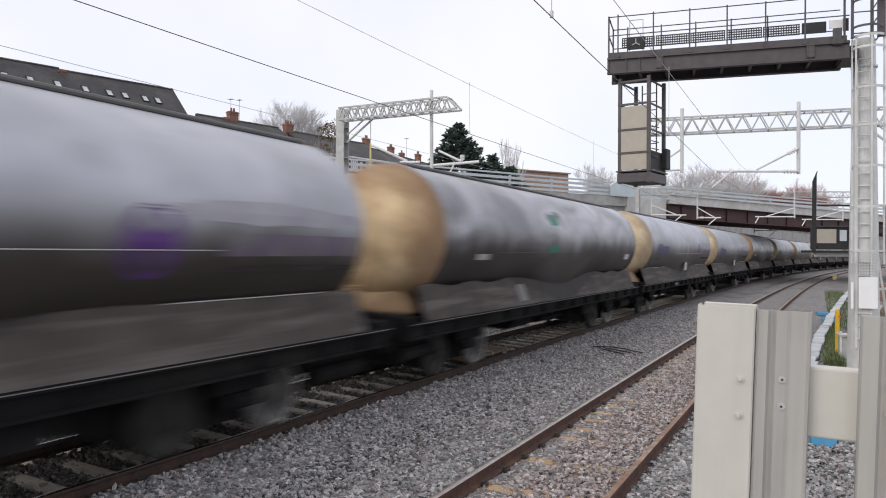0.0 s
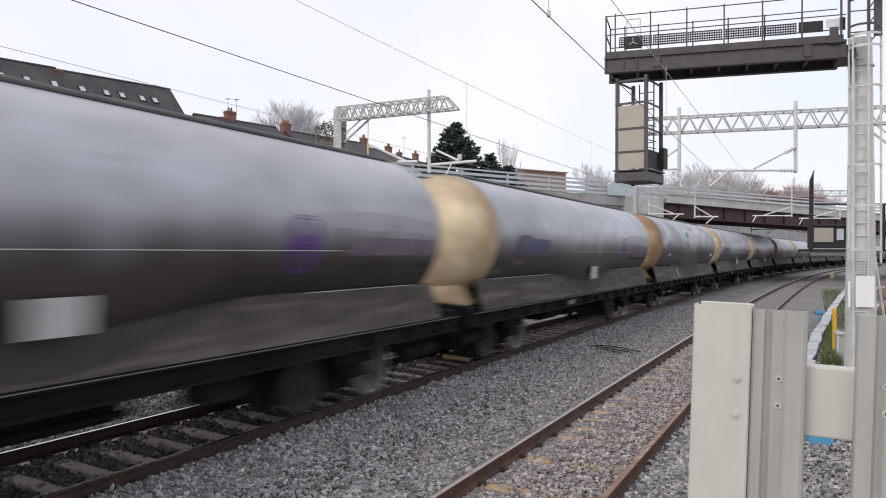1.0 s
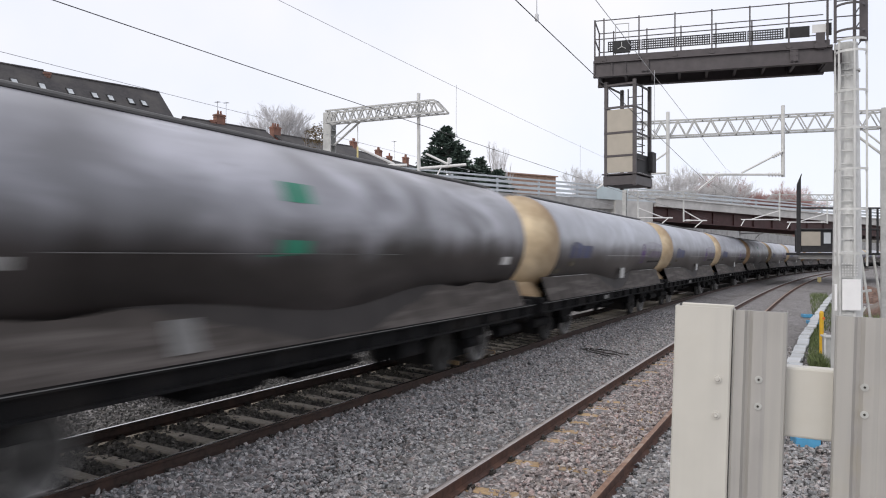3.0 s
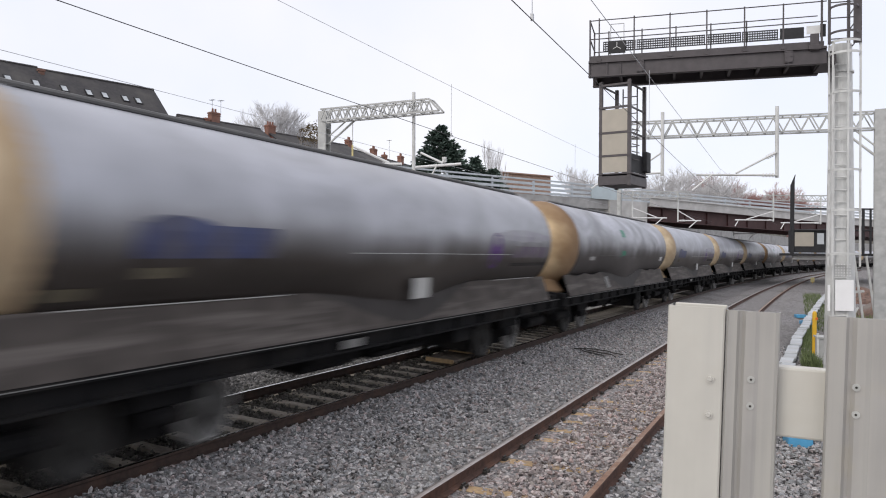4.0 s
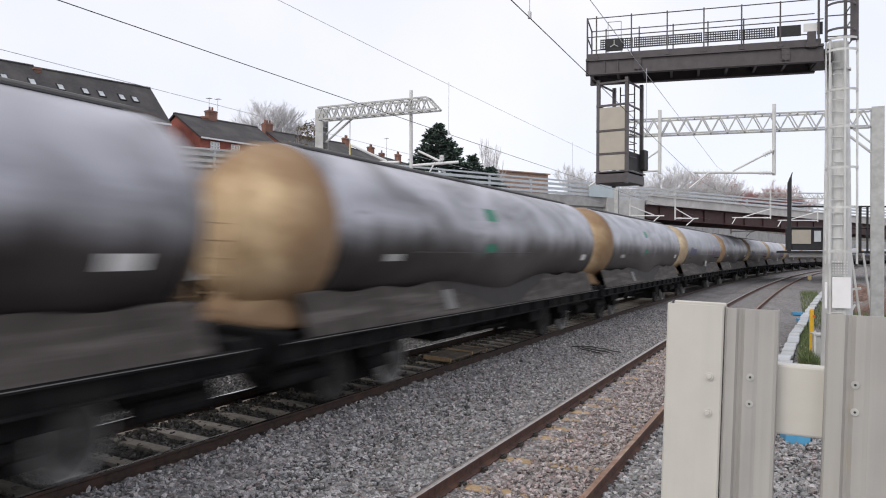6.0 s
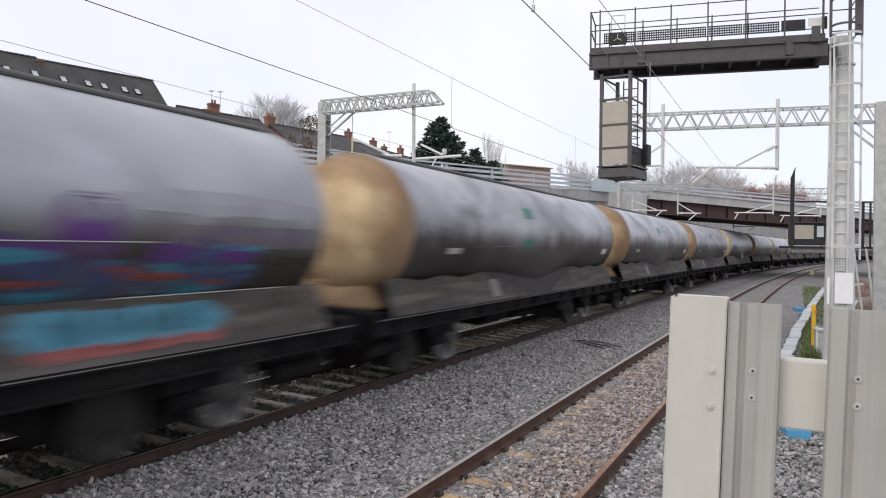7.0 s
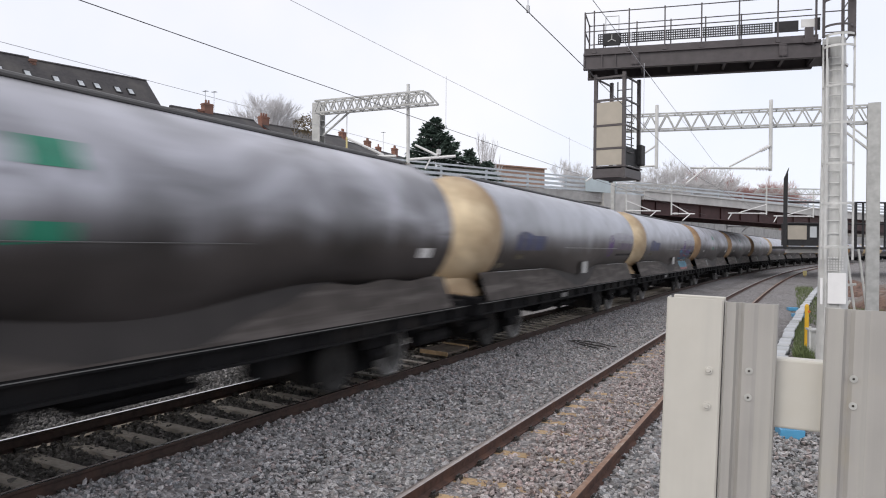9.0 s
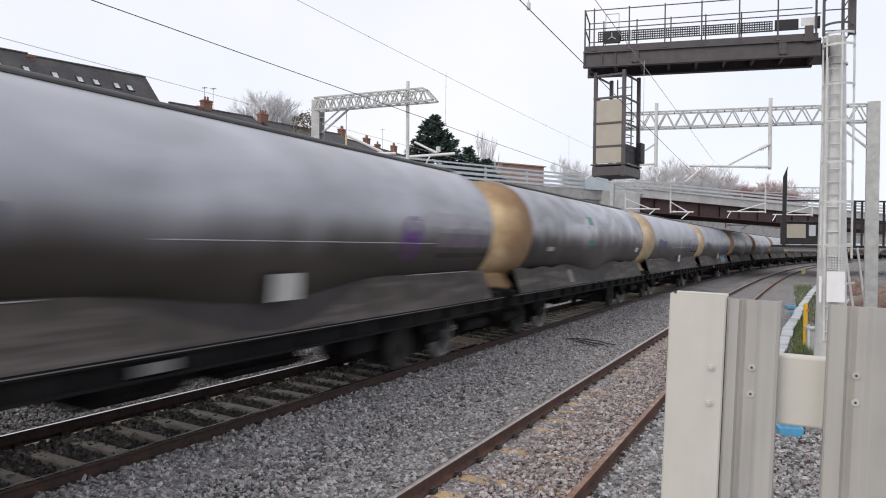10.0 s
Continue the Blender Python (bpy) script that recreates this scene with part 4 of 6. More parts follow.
def wagon_pose(j, t):
    s = MIDDLE + SPEED * (t - 10) + 0.48 * (1 - ((t - 5) / 5) ** 2) + LENGTH * j
    (a, _), (b, _) = along(s - 6.25, FAR), along(s + 6.25, FAR)
    mid, d = (a + b) / 2, b - a
    return (Matrix.Translation(mid) @ Matrix.Rotation(-math.atan2(d.x, d.y), 4, "Z") @ Matrix.Translation((GAUGE, 0, 0))
            @ Matrix.Rotation(CANT, 4, "Y") @ Matrix.Translation((-GAUGE, 0, 0)))


first = {"a": build_wagon("a"), "b": build_wagon("b")}
TRAIN = {}
for j_, k_ in KINDS.items():
    TRAIN[j_] = first.pop(k_) if k_ in first else copy_thing(next(TRAIN[i] for i in TRAIN if KINDS[i] == k_), Matrix())


def spray_letters(w):
    """Bright sprayed shapes on the lower side of one wagon."""
    rng = random.Random(5)
    for mat_, n_, z_, rz in ((M_BLUE, 9, 2.12, 0.28), (M_CYAN, 6, 1.95, 0.18), (M_RED, 4, 2.02, 0.05), (M_PURPLE, 3, 2.30, 0.14), (M_CYAN, 2, 2.3, 0.10)):
        for i in range(n_):
            bm = bmesh.new()
            wrap_blob(bm, 2.6 + 3.5 * (i + rng.uniform(0.1, 0.9)) / n_, z_ + rng.uniform(-0.14, 0.16), rng.uniform(0.22, 0.48), rz * rng.uniform(0.7, 1.2), 0.008 + 0.003 * rng.random(), 18, 0.3, i)
            part("sprayed_shape", bm, mat_, w, "bright spray-painted shapes")
    # the paint runs down over the leaning side sheet
    for mat_, n_, z_, rz in ((M_RED, 6, 1.42, 0.12), (M_CYAN, 8, 1.58, 0.17)):
        for i in range(n_):
            bm = bmesh.new()
            yc, ry = 3.2 + 2.4 * (i + 0.5) / n_, rng.uniform(0.22, 0.40)
            ring = []
            for q in range(18):
                a, k = 2 * math.pi * q / 18, 1 + rng.uniform(-0.2, 0.2)
                z = max(1.26, min(1.80, z_ + rz * k * math.sin(a)))
                ring.append(bm.verts.new((1.308 + 0.004 * (mat_ is M_CYAN) - 0.42 * (z - 1.225), yc + ry * k * math.cos(a), z)))
            bm.faces.new(ring)
            part("sprayed_shape", bm, mat_, w, "bright spray-painted shapes")


spray_letters(TRAIN[3])
TRAIN[3]["label"] = "silver cement tank wagon with bright spray paint along its side"


# ---- signal gantry over the siding ----
def lattice(bm, a, b, up, depth, chord, lace, n):
    """A flat lattice girder from a to b, its lower chord `depth` below."""
    a, b, up = Vector(a), Vector(b), Vector(up)
    lo_a, lo_b = a - up * depth, b - up * depth
    bar(bm, a, b, chord)
    bar(bm, lo_a, lo_b, chord)
    for i in range(n):
        p, q = lo_a.lerp(lo_b, i / n), lo_a.lerp(lo_b, (i + 1) / n)
        m = a.lerp(b, (i + 0.5) / n)
        bar(bm, p, m, lace)
        bar(bm, m, q, lace)


def build_signal_gantry():
    g = thing("signal_gantry", "dark brown cantilever signal gantry on a grey steel column", "signal gantry", Matrix.Translation((-4.4, 17.36, 0)) @ Matrix.Rotation(radians(8.35), 4, "Z"))
    span = 5.0
    # twin boom girders with flanges and stiffeners
    for y in (0.0, 1.05):
        bm = bmesh.new()
        box(bm, span / 2, y, 6.68, span, 0.05, 0.31)
        box(bm, span / 2, y, 6.84, span, 0.16, 0.026)
        box(bm, span / 2, y, 6.52, span, 0.16, 0.026)
        for x in (0.02, 0.42, 0.72, 1.18, 4.25):
            box(bm, x, y - 0.035, 6.68, 0.03, 0.05, 0.29)
        part("boom", bm, M_BROWNSTEEL, g)
    bm = bmesh.new()
    for i in range(9):
        box(bm, 0.1 + 0.6 * i, 0.52, 6.66, 0.06, 1.0, 0.18)
    box(bm, span / 2, 0.52, 6.875, span, 1.1, 0.03)
    part("deck", bm, M_BROWNSTEEL, g)
    for x in (1.16, 4.25):
        bm = bmesh.new()
        box(bm, x, -0.06, 6.70, 0.16, 0.02, 0.26)
        for z in (6.60, 6.70, 6.80):
            for dx in (-0.05, 0.05):
                rod(bm, (x + dx, -0.06, z), (x + dx, -0.085, z), 0.014, 6)
        part("splice_plate", bm, M_BROWNSTEEL, g)
    bm = bmesh.new()
    box(bm, span / 2, 0.0, 6.93, span - 0.1, 0.02, 0.14)
    part("toe_board", bm, M_BROWNSTEEL, g)
    # the front railing and the one behind it
    for y, zs in ((0.0, (7.82, 7.39)), (1.05, (7.82, 7.36))):
        for z in zs:
            bm = bmesh.new()
            rod(bm, (0.03, y, z), (span, y, z + 0.03), 0.0125, 8)
            part("handrail", bm, M_BROWNSTEEL, g)
    for y, x0 in ((-0.02, 0.239), (1.05, 0.373)):
        for i in range(6):
            bm = bmesh.new()
            x = x0 + 0.782 * i
            box(bm, x, y, 7.36, 0.030, 0.030, 1.0)
            box(bm, x, y - 0.01, 6.90, 0.09, 0.06, 0.06)
            part("handrail_post", bm, M_BROWNSTEEL, g)
    bm = bmesh.new()
    for z in (7.82, 7.39):
        rod(bm, (0.03, 0, z), (0.03, 1.05, z), 0.017, 8)
    for y in (0.0, 1.05):
        box(bm, 0.03, y, 7.34, 0.035, 0.035, 1.0)
    part("end_rail", bm, M_BROWNSTEEL, g)
    # perforated boards along the far rail
    for i in range(5):
        bm = bmesh.new()
        x0 = 0.24 + 0.79 * i
        for r in range(5):
            box(bm, x0 + 0.385, 1.0, 7.362 + 0.055 * r, 0.77, 0.014, 0.026)
        for c in range(15):
            box(bm, x0 + 0.012 + 0.053 * c, 1.004, 7.472, 0.022, 0.012, 0.235)
        part("mesh_panel", bm, M_GRILLE, g)
    bm = bmesh.new()
    box(bm, 4.46, 1.0, 7.48, 0.50, 0.03, 0.25, bevel=0.005)
    part("solid_panel", bm, M_GRILLE, g)
    bm = bmesh.new()
    box(bm, 5.10, 1.0, 7.50, 0.12, 0.03, 0.28, bevel=0.005)
    part("end_panel", bm, M_GRILLE, g)
    bm = bmesh.new()
    box(bm, 0.58, 0.85, 7.41, 0.40, 0.05, 0.30, bevel=0.01)
    part("equipment_board", bm, M_GRILLE, g, "dark board with a pale three-legged mark")
    bm = bmesh.new()
    for a in (90, 210, 330):
        bar(bm, (0.58, 0.82, 7.41), (0.58 + 0.11 * math.cos(radians(a)), 0.82, 7.41 + 0.11 * math.sin(radians(a))), 0.014)
    part("pale_mark", bm, M_GALV, g)
    bm = bmesh.new()
    for x in (0.43, 0.74):
        rod(bm, (x, 0.9, 7.2), (x, 0.9, 7.98), 0.010, 6)
    rod(bm, (0.43, 0.9, 7.98), (0.74, 0.9, 7.98), 0.010, 6)
    part("hoop", bm, M_GALVDARK, g)
    # lever box at the column end
    bm = bmesh.new()
    box(bm, 4.76, -0.05, 6.97, 0.17, 0.08, 0.36, bevel=0.01)
    box(bm, 4.76, -0.10, 6.86, 0.24, 0.03, 0.10, bevel=0.006)
    part("control_box", bm, M_BROWNSTEEL, g)
    bm = bmesh.new()
    box(bm, 4.90, 0.97, 7.52, 0.28, 0.02, 0.18)
    part("notice_plate", bm, M_WHITE, g)
    # tapered column with flange rings
    bm = bmesh.new()
    rod(bm, (5.383, 0.55, -0.3), (5.383, 0.55, 7.02), 0.325, 28, 0.215)
    rod(bm, (5.383, 0.55, -0.20), (5.383, 0.55, -0.16), 0.42, 28)
    rod(bm, (5.383, 0.55, 6.40), (5.383, 0.55, 6.44), 0.26, 28)
    part("column", bm, M_GALV, g, "grey tapered tubular steel column")
    bm = bmesh.new()
    box(bm, 5.05, 0.52, 6.66, 0.30, 0.9, 0.26)
    part("boom_bracket", bm, M_BROWNSTEEL, g)
    # upper gate posts
    for x, y, wx in ((5.02, -0.18, 0.05), (5.555, -0.18, 0.15), (5.60, 0.9, 0.06), (5.06, 0.9, 0.04)):
        bm = bmesh.new()
        box(bm, x, y, 7.75, wx, 0.06, 1.75)
        part("gate_post", bm, M_BROWNSTEEL, g)
    bm = bmesh.new()
    for z in (6.98, 7.42, 7.75):
        rod(bm, (5.02, -0.18, z), (5.56, -0.18, z), 0.013, 6)
        rod(bm, (5.58, -0.18, z), (5.60, 0.9, z), 0.013, 6)
    for z in (7.08, 7.62):
        for i in range(8):
            a0, a1 = radians(-180 + 22.5 * i), radians(-157.5 + 22.5 * i)
            bar(bm, (5.30 + 0.27 * math.cos(a0), -0.18 + 0.27 * math.sin(a0), z), (5.30 + 0.27 * math.cos(a1), -0.18 + 0.27 * math.sin(a1), z), 0.012, 0.045)
    part("gate_rail", bm, M_BROWNSTEEL, g)
    # access ladder and its safety cage
    lx, ly = 5.355, -0.02
    for x in (lx - 0.17, lx + 0.11):
        bm = bmesh.new()
        box(bm, x, ly + 0.26, 3.7, 0.045, 0.02, 6.6)
        part("ladder_stile", bm, M_GALV, g)
    for i in range(24):
        bm = bmesh.new()
        rod(bm, (lx - 0.17, ly + 0.26, 0.6 + 0.27 * i), (lx + 0.11, ly + 0.26, 0.6 + 0.27 * i), 0.013, 6)
        part("rung", bm, M_GALV, g)
    for z in (2.46, 3.38, 4.22, 5.07, 5.85, 6.68, 6.92):
        bm = bmesh.new()
        pts = [(math.cos(radians(a)), math.sin(radians(a))) for a in range(20, -201, -20)]
        rings = [[bm.verts.new((lx + q * c, ly + q * d, z + e)) for q, e in ((0.315, -0.024), (0.315, 0.024), (0.303, 0.024), (0.303, -0.024))] for c, d in pts]
        for p, q in zip(rings, rings[1:]):
            for k in range(4):
                bm.faces.new((p[k], p[(k + 1) % 4], q[(k + 1) % 4], q[k]))
        bmesh.ops.recalc_face_normals(bm, faces=bm.faces[:])
        part("cage_hoop", bm, M_GALV, g)
    for a in (10, -30, -90, -150, -190):
        bm = bmesh.new()
        x, y = lx + 0.305 * math.cos(radians(a)), ly + 0.305 * math.sin(radians(a))
        bar(bm, (x, y, 2.2), (x, y, 6.9), 0.035, 0.012)
        part("cage_strap", bm, M_GALV, g)
    bm = bmesh.new()
    box(bm, lx + 0.04, ly + 0.20, 1.58, 0.36, 0.03, 0.66, bevel=0.006)
    part("climbing_guard", bm, M_GUARD, g, "white anti-climb panel")
    bm = bmesh.new()
    box(bm, lx - 0.27, ly + 0.16, 1.52, 0.05, 0.03, 0.56, bevel=0.006)
    part("guard_edge", bm, M_GUARD, g)
    for i in range(5):
        for k in range(6):
            bm = bmesh.new()
            box(bm, lx - 0.12 + 0.055 * k, ly + 0.235, 2.0 + 0.06 * i, 0.028, 0.01, 0.03)
            part("guard_tab", bm, M_WHITE, g)
    # hanging signal cage
    turn = Matrix.Translation((0.63, 0.1, 0)) @ Matrix.Rotation(radians(-17), 4, "Z") @ Matrix.Translation((-0.56, -0.1, 0))
    for x in (0.22, 0.90):
        for y in (0.02, 1.02):
            bm = bmesh.new()
            box(bm, x, y, 5.20, 0.075, 0.075, 2.42)
            part("cage_post", bm, M_BROWNSTEEL, g, "", turn)
    bm = bmesh.new()
    box(bm, 0.56, 0.52, 4.12, 0.78, 1.10, 0.20)
    box(bm, 0.56, 0.52, 4.27, 0.84, 1.12, 0.03)
    part("cage_floor", bm, M_BROWNSTEEL, g, "", turn)
    for z0, z1 in ((4.30, 4.66), (4.71, 5.19), (5.24, 5.75)):
        bm = bmesh.new()
        box(bm, 0.56, 0.0, (z0 + z1) / 2, 0.62, 0.03, z1 - z0, bevel=0.006)
        part("beige_panel", bm, M_BEIGE, g, "flat beige backing panel", turn)
    for z in (4.685, 5.215, 5.80, 6.32):
        bm = bmesh.new()
        box(bm, 0.56, 0.0, z, 0.76, 0.05, 0.045)
        box(bm, 0.90, 0.52, z, 0.04, 1.04, 0.03)
        box(bm, 0.22, 0.52, z, 0.04, 1.04, 0.03)
        part("cage_cross_bar", bm, M_BROWNSTEEL, g, "", turn)
    bm = bmesh.new()
    for i in range(10):
        rod(bm, (0.40, 0.95, 4.4 + 0.2 * i), (0.75, 0.95, 4.4 + 0.2 * i), 0.012, 6)
    for i in range(6):
        rod(bm, (0.94, 0.1, 4.6 + 0.17 * i), (0.98, 0.45, 4.6 + 0.17 * i), 0.012, 6)
    for x in (0.40, 0.75):
        rod(bm, (x, 0.95, 4.2), (x, 0.95, 6.4), 0.016, 6)
    part("cage_ladder", bm, M_BROWNSTEEL, g, "", turn)
    bm = bmesh.new()
    box(bm, 0.92, 0.50, 4.52, 0.02, 0.9, 0.42)
    part("side_plate", bm, M_GRILLE, g, "", turn)
    bm = bmesh.new()
    box(bm, 0.98, 0.95, 4.60, 0.13, 0.28, 0.48, bevel=0.02)
    part("signal_head", bm, M_GRILLE, g, "black signal head", turn)
    return g


build_signal_gantry()


# ---- raised signal platform farther along ----
def build_signal_platform():
    g = thing("signal_platform", "black railed signal platform with a boxed signal head", "signal platform", Matrix.Translation((-0.16, 27.4, 0)) @ Matrix.Rotation(radians(24.4), 4, "Z"))
    bm = bmesh.new()
    box(bm, 0.62, 0.30, 2.92, 1.04, 0.50, 0.75, bevel=0.02)
    part("signal_housing", bm, M_GRILLE, g)
    bm = bmesh.new()
    box(bm, 0.40, 0.035, 2.98, 0.62, 0.02, 0.46)
    part("beige_panel", bm, M_BEIGE, g, "flat beige panel")
    bm = bmesh.new()
    box(bm, 0.93, 0.035, 3.0, 0.22, 0.02, 0.36)
    part("blue_panel", bm, M_PANE, g)
    bm = bmesh.new()
    v = [bm.verts.new(p) for p in ((-0.06, 0, 2.5), (0.05, 0, 2.5), (0.07, 0, 4.95), (0.10, 0, 5.10), (-0.05, 0, 4.75))]
    bm.faces.new(v)
    made = bmesh.ops.extrude_face_region(bm, geom=bm.faces[:])
    bmesh.ops.translate(bm, vec=(0, 0.06, 0), verts=[q for q in made["geom"] if isinstance(q, bmesh.types.BMVert)])
    bmesh.ops.recalc_face_normals(bm, faces=bm.faces[:])
    part("blade_post", bm, M_GRILLE, g, "tall black tapered blade")
    bm = bmesh.new()
    box(bm, 2.2, 0.5, 2.48, 4.4, 1.0, 0.08)
    part("deck", bm, M_GRILLE, g)
    for z in (3.98, 3.28):
        bm = bmesh.new()
        rod(bm, (0.08, 0, z), (4.4, 0, z), 0.028, 8)
        part("handrail", bm, M_GRILLE, g)
    for i in range(9):
        bm = bmesh.new()
        x = 2.3 + 0.24 * i
        box(bm, x, 0, 3.24, 0.05 if i % 3 else 0.075, 0.05, 1.48)
        part("rail_post", bm, M_GRILLE, g)
    for x, y in ((2.4, 0.9), (4.2, 0.9)):
        bm = bmesh.new()
        box(bm, x, y, 1.1, 0.14, 0.14, 2.75)
        part("support_leg", bm, M_GALVDARK, g)
    bm = bmesh.new()
    box(bm, 0.75, 0.2, 2.38, 1.3, 0.1, 0.13)
    part("pale_beam", bm, M_CONCRETE, g)
    for x in (2.35, 2.75):
        bm = bmesh.new()
        bar(bm, (x, -0.1, -0.3), (x - 0.35, 0.0, 2.45), 0.09, 0.06)
        part("raking_strut", bm, M_GALV, g)
    bm = bmesh.new()
    bar(bm, (1.75, -0.05, 1.25), (2.3, -0.05, 1.3), 0.07)
    part("strut_tie", bm, M_GALV, g)
    return g


build_signal_platform()


# ---- overhead line structures ----
def mast(parent, x, y, z0, z1, w=0.28):
    bm = bmesh.new()
    box(bm, x, y, (z0 + z1) / 2, 0.02, w, z1 - z0)
    for k in (-1, 1):
        box(bm, x, y + k * w / 2, (z0 + z1) / 2, w, 0.025, z1 - z0)
    n = int((z1 - z0) / 0.5)
    for i in range(n):
        box(bm, x + 0.08, y, z0 + 0.3 + 0.5 * i, 0.16, w - 0.03, 0.02)
    part("mast", bm, M_GALVDARK, parent)


def truss(parent, a, b, depth, width, n, tip):
    """A four-chord box truss with a raked tip."""
    a, b = Vector(a), Vector(b)
    side = (b - a).cross(Vector((0, 0, 1))).normalized() * width
    for k, off in enumerate((Vector(), side)):
        bm = bmesh.new()
        lattice(bm, a + off, b + off, (0, 0, 1), depth, 0.05, 0.035, n)
        d = (b - a).normalized()
        if tip:
            bar(bm, b + off, b + off + d * tip - Vector((0, 0, depth)), 0.05)
            bar(bm, b + off - Vector((0, 0, depth)), b + off + d * tip - Vector((0, 0, depth)), 0.05)
        part("truss_face", bm, M_GALVDARK, parent)
    for i in range(n + 1):
        p = a.lerp(b, i / n)
        for down in (0.0, depth):
            bm = bmesh.new()
            bar(bm, p - Vector((0, 0, down)), p + side - Vector((0, 0, down)), 0.03)
            part("truss_tie", bm, M_GALVDARK, parent)


def tube(parent, a, b, r, mat=None, name="tube"):
    bm = bmesh.new()
    rod(bm, a, b, r, 10)
    part(name, bm, mat or M_GALV, parent)


def insulator(parent, a, b):
    a, b = Vector(a), Vector(b)
    bm = bmesh.new()
    rod(bm, a, b, 0.03, 10)
    for i in range(4):
        p = a.lerp(b, 0.2 + 0.2 * i)
        rod(bm, p, p + (b - a).normalized() * 0.03, 0.07, 12)
    part("insulator", bm, M_WHITEARM, parent)


west = thing("overhead_line_mast", "galvanised lattice cantilever mast carrying overhead wires", "overhead line mast")
mast(west, -14.17, 21.05, -0.3, 7.08, 0.30)
truss(west, (-14.0, 20.9, 7.05), (-10.15, 21.0, 7.10), 0.38, 0.36, 12, 0.35)
tube(west, (-14.0, 21.05, 6.0), (-12.9, 21.05, 6.78), 0.035)
tube(west, (-14.0, 21.05, 6.25), (-13.2, 21.05, 6.8), 0.025)
tube(west, (-10.88, 21.08, 7.45), (-10.86, 21.08, 4.85), 0.055, name="dropper_post")
tube(west, (-13.05, 21.0, 6.72), (-13.05, 21.0, 5.9), 0.014, name="hanger")
tube(west, (-13.05, 21.0, 5.9), (-13.05, 21.0, 5.2), 0.03, M_PALEYELLOW, "balance_tube")
for z_ in (7.0, 6.85):
    tube(west, (-11.05, 21.08, z_), (-10.7, 21.08, z_), 0.03)
tube(west, (-10.66, 21.15, 5.56), (-9.98, 21.35, 5.22), 0.035, M_WHITEARM, "stay_arm")
tube(west, (-10.85, 21.10, 5.10), (-9.45, 21.54, 5.20), 0.045, M_WHITEARM, "registration_arm")
tube(west, (-10.15, 21.3, 5.20), (-10.35, 21.25, 4.80), 0.025, M_WHITEARM, "drop_arm")
insulator(west, (-9.95, 21.38, 5.22), (-9.95, 21.38, 5.42))
tube(west, (-12.75, 20.6, 5.78), (-11.75, 21.1, 5.28), 0.04, M_WHITEARM, "stay_arm")
tube(west, (-11.95, 21.0, 5.24), (-11.35, 21.2, 5.24), 0.045, M_WHITEARM, "registration_arm")

east = thing("overhead_line_portal", "galvanised lattice portal boom carrying overhead wire supports", "overhead line portal")
mast(east, 2.35, 27.47, -0.3, 7.05, 0.36)
truss(east, (2.2, 27.3, 6.98), (-5.7, 26.3, 6.98), 0.52, 0.45, 15, 0.0)
tube(east, (2.2, 27.4, 5.6), (1.2, 27.3, 6.5), 0.04)
tube(east, (2.2, 27.4, 5.9), (1.55, 27.3, 6.5), 0.03)
for x_, y_, z_ in ((-0.62, 26.75, 4.95), (-4.15, 26.35, 5.1)):
    tube(east, (x_, y_, 7.25), (x_, y_, z_), 0.06, name="dropper_post")
tube(east, (-0.62, 26.66, 5.02), (-3.03, 26.11, 5.07), 0.035, name="registration_arm")
tube(east, (-0.62, 26.66, 5.76), (-1.84, 26.43, 5.10), 0.03, name="stay_arm")
tube(east, (-2.55, 26.2, 5.07), (-3.15, 26.1, 4.55), 0.03, M_WHITEARM, "drop_arm")
insulator(east, (-0.62, 26.66, 5.02), (-1.1, 26.55, 5.03))
insulator(east, (-0.62, 26.66, 5.76), (-0.95, 26.6, 5.58))
tube(east, (-4.15, 26.35, 5.20), (-6.1, 26.2, 5.15), 0.035, name="registration_arm")
tube(east, (-4.15, 26.35, 5.90), (-5.2, 26.25, 5.2), 0.03, name="stay_arm")
tube(east, (-5.9, 26.2, 5.15), (-6.5, 26.1, 4.72), 0.03, M_WHITEARM, "drop_arm")


def far_boom(label, foot, a, b, tip):
    """A masted boom with droppers near the bridge."""
    g = thing("overhead_line_mast", label, "overhead line mast", group="booms near the bridge")
    mast(g, foot[0], foot[1], -0.3, foot[2], 0.26)
    truss(g, a, b, 0.42, 0.4, 9, tip)
    return g


def far_arm(g, x, y, z, top, reach, turn=0.46, low=0.10):
    """Dropper post with a white stay, registration arm and drop arm."""
    across = lambda r, h: (x + r, y + r * turn, h)
    tube(g, across(0, top), across(0, z - low), 0.055, name="dropper_post")
    k = 1 if reach > 0 else -1
    tube(g, across(0, z + 0.68), across(reach * 0.72, z + 0.03), 0.038, M_WHITEARM, "stay_arm")
    tube(g, across(0, z), across(reach, z), 0.042, M_WHITEARM, "registration_arm")
    tube(g, across(reach - 0.25 * k, z), across(reach - 0.75 * k if reach > 0 else reach, z - 0.48), 0.036, M_WHITEARM, "drop_arm")
    insulator(g, across(0.1 * k, z), across(0.45 * k, z))


boom_ = far_boom("galvanised lattice boom in front of the bridge pier", (-11.2, 52.63, 6.95), (-11.0, 52.7, 6.80), (-7.0, 54.55, 6.84), 0.3)
far_arm(boom_, -10.36, 53.0, 5.03, 6.8, 2.15)
far_arm(boom_, -7.52, 54.3, 4.86, 6.8, 1.45)
boom_ = far_boom("galvanised lattice boom reaching from the siding side", (3.2, 65.3, 7.3), (3.1, 65.25, 7.10), (-2.15, 62.83, 7.12), 0.35)
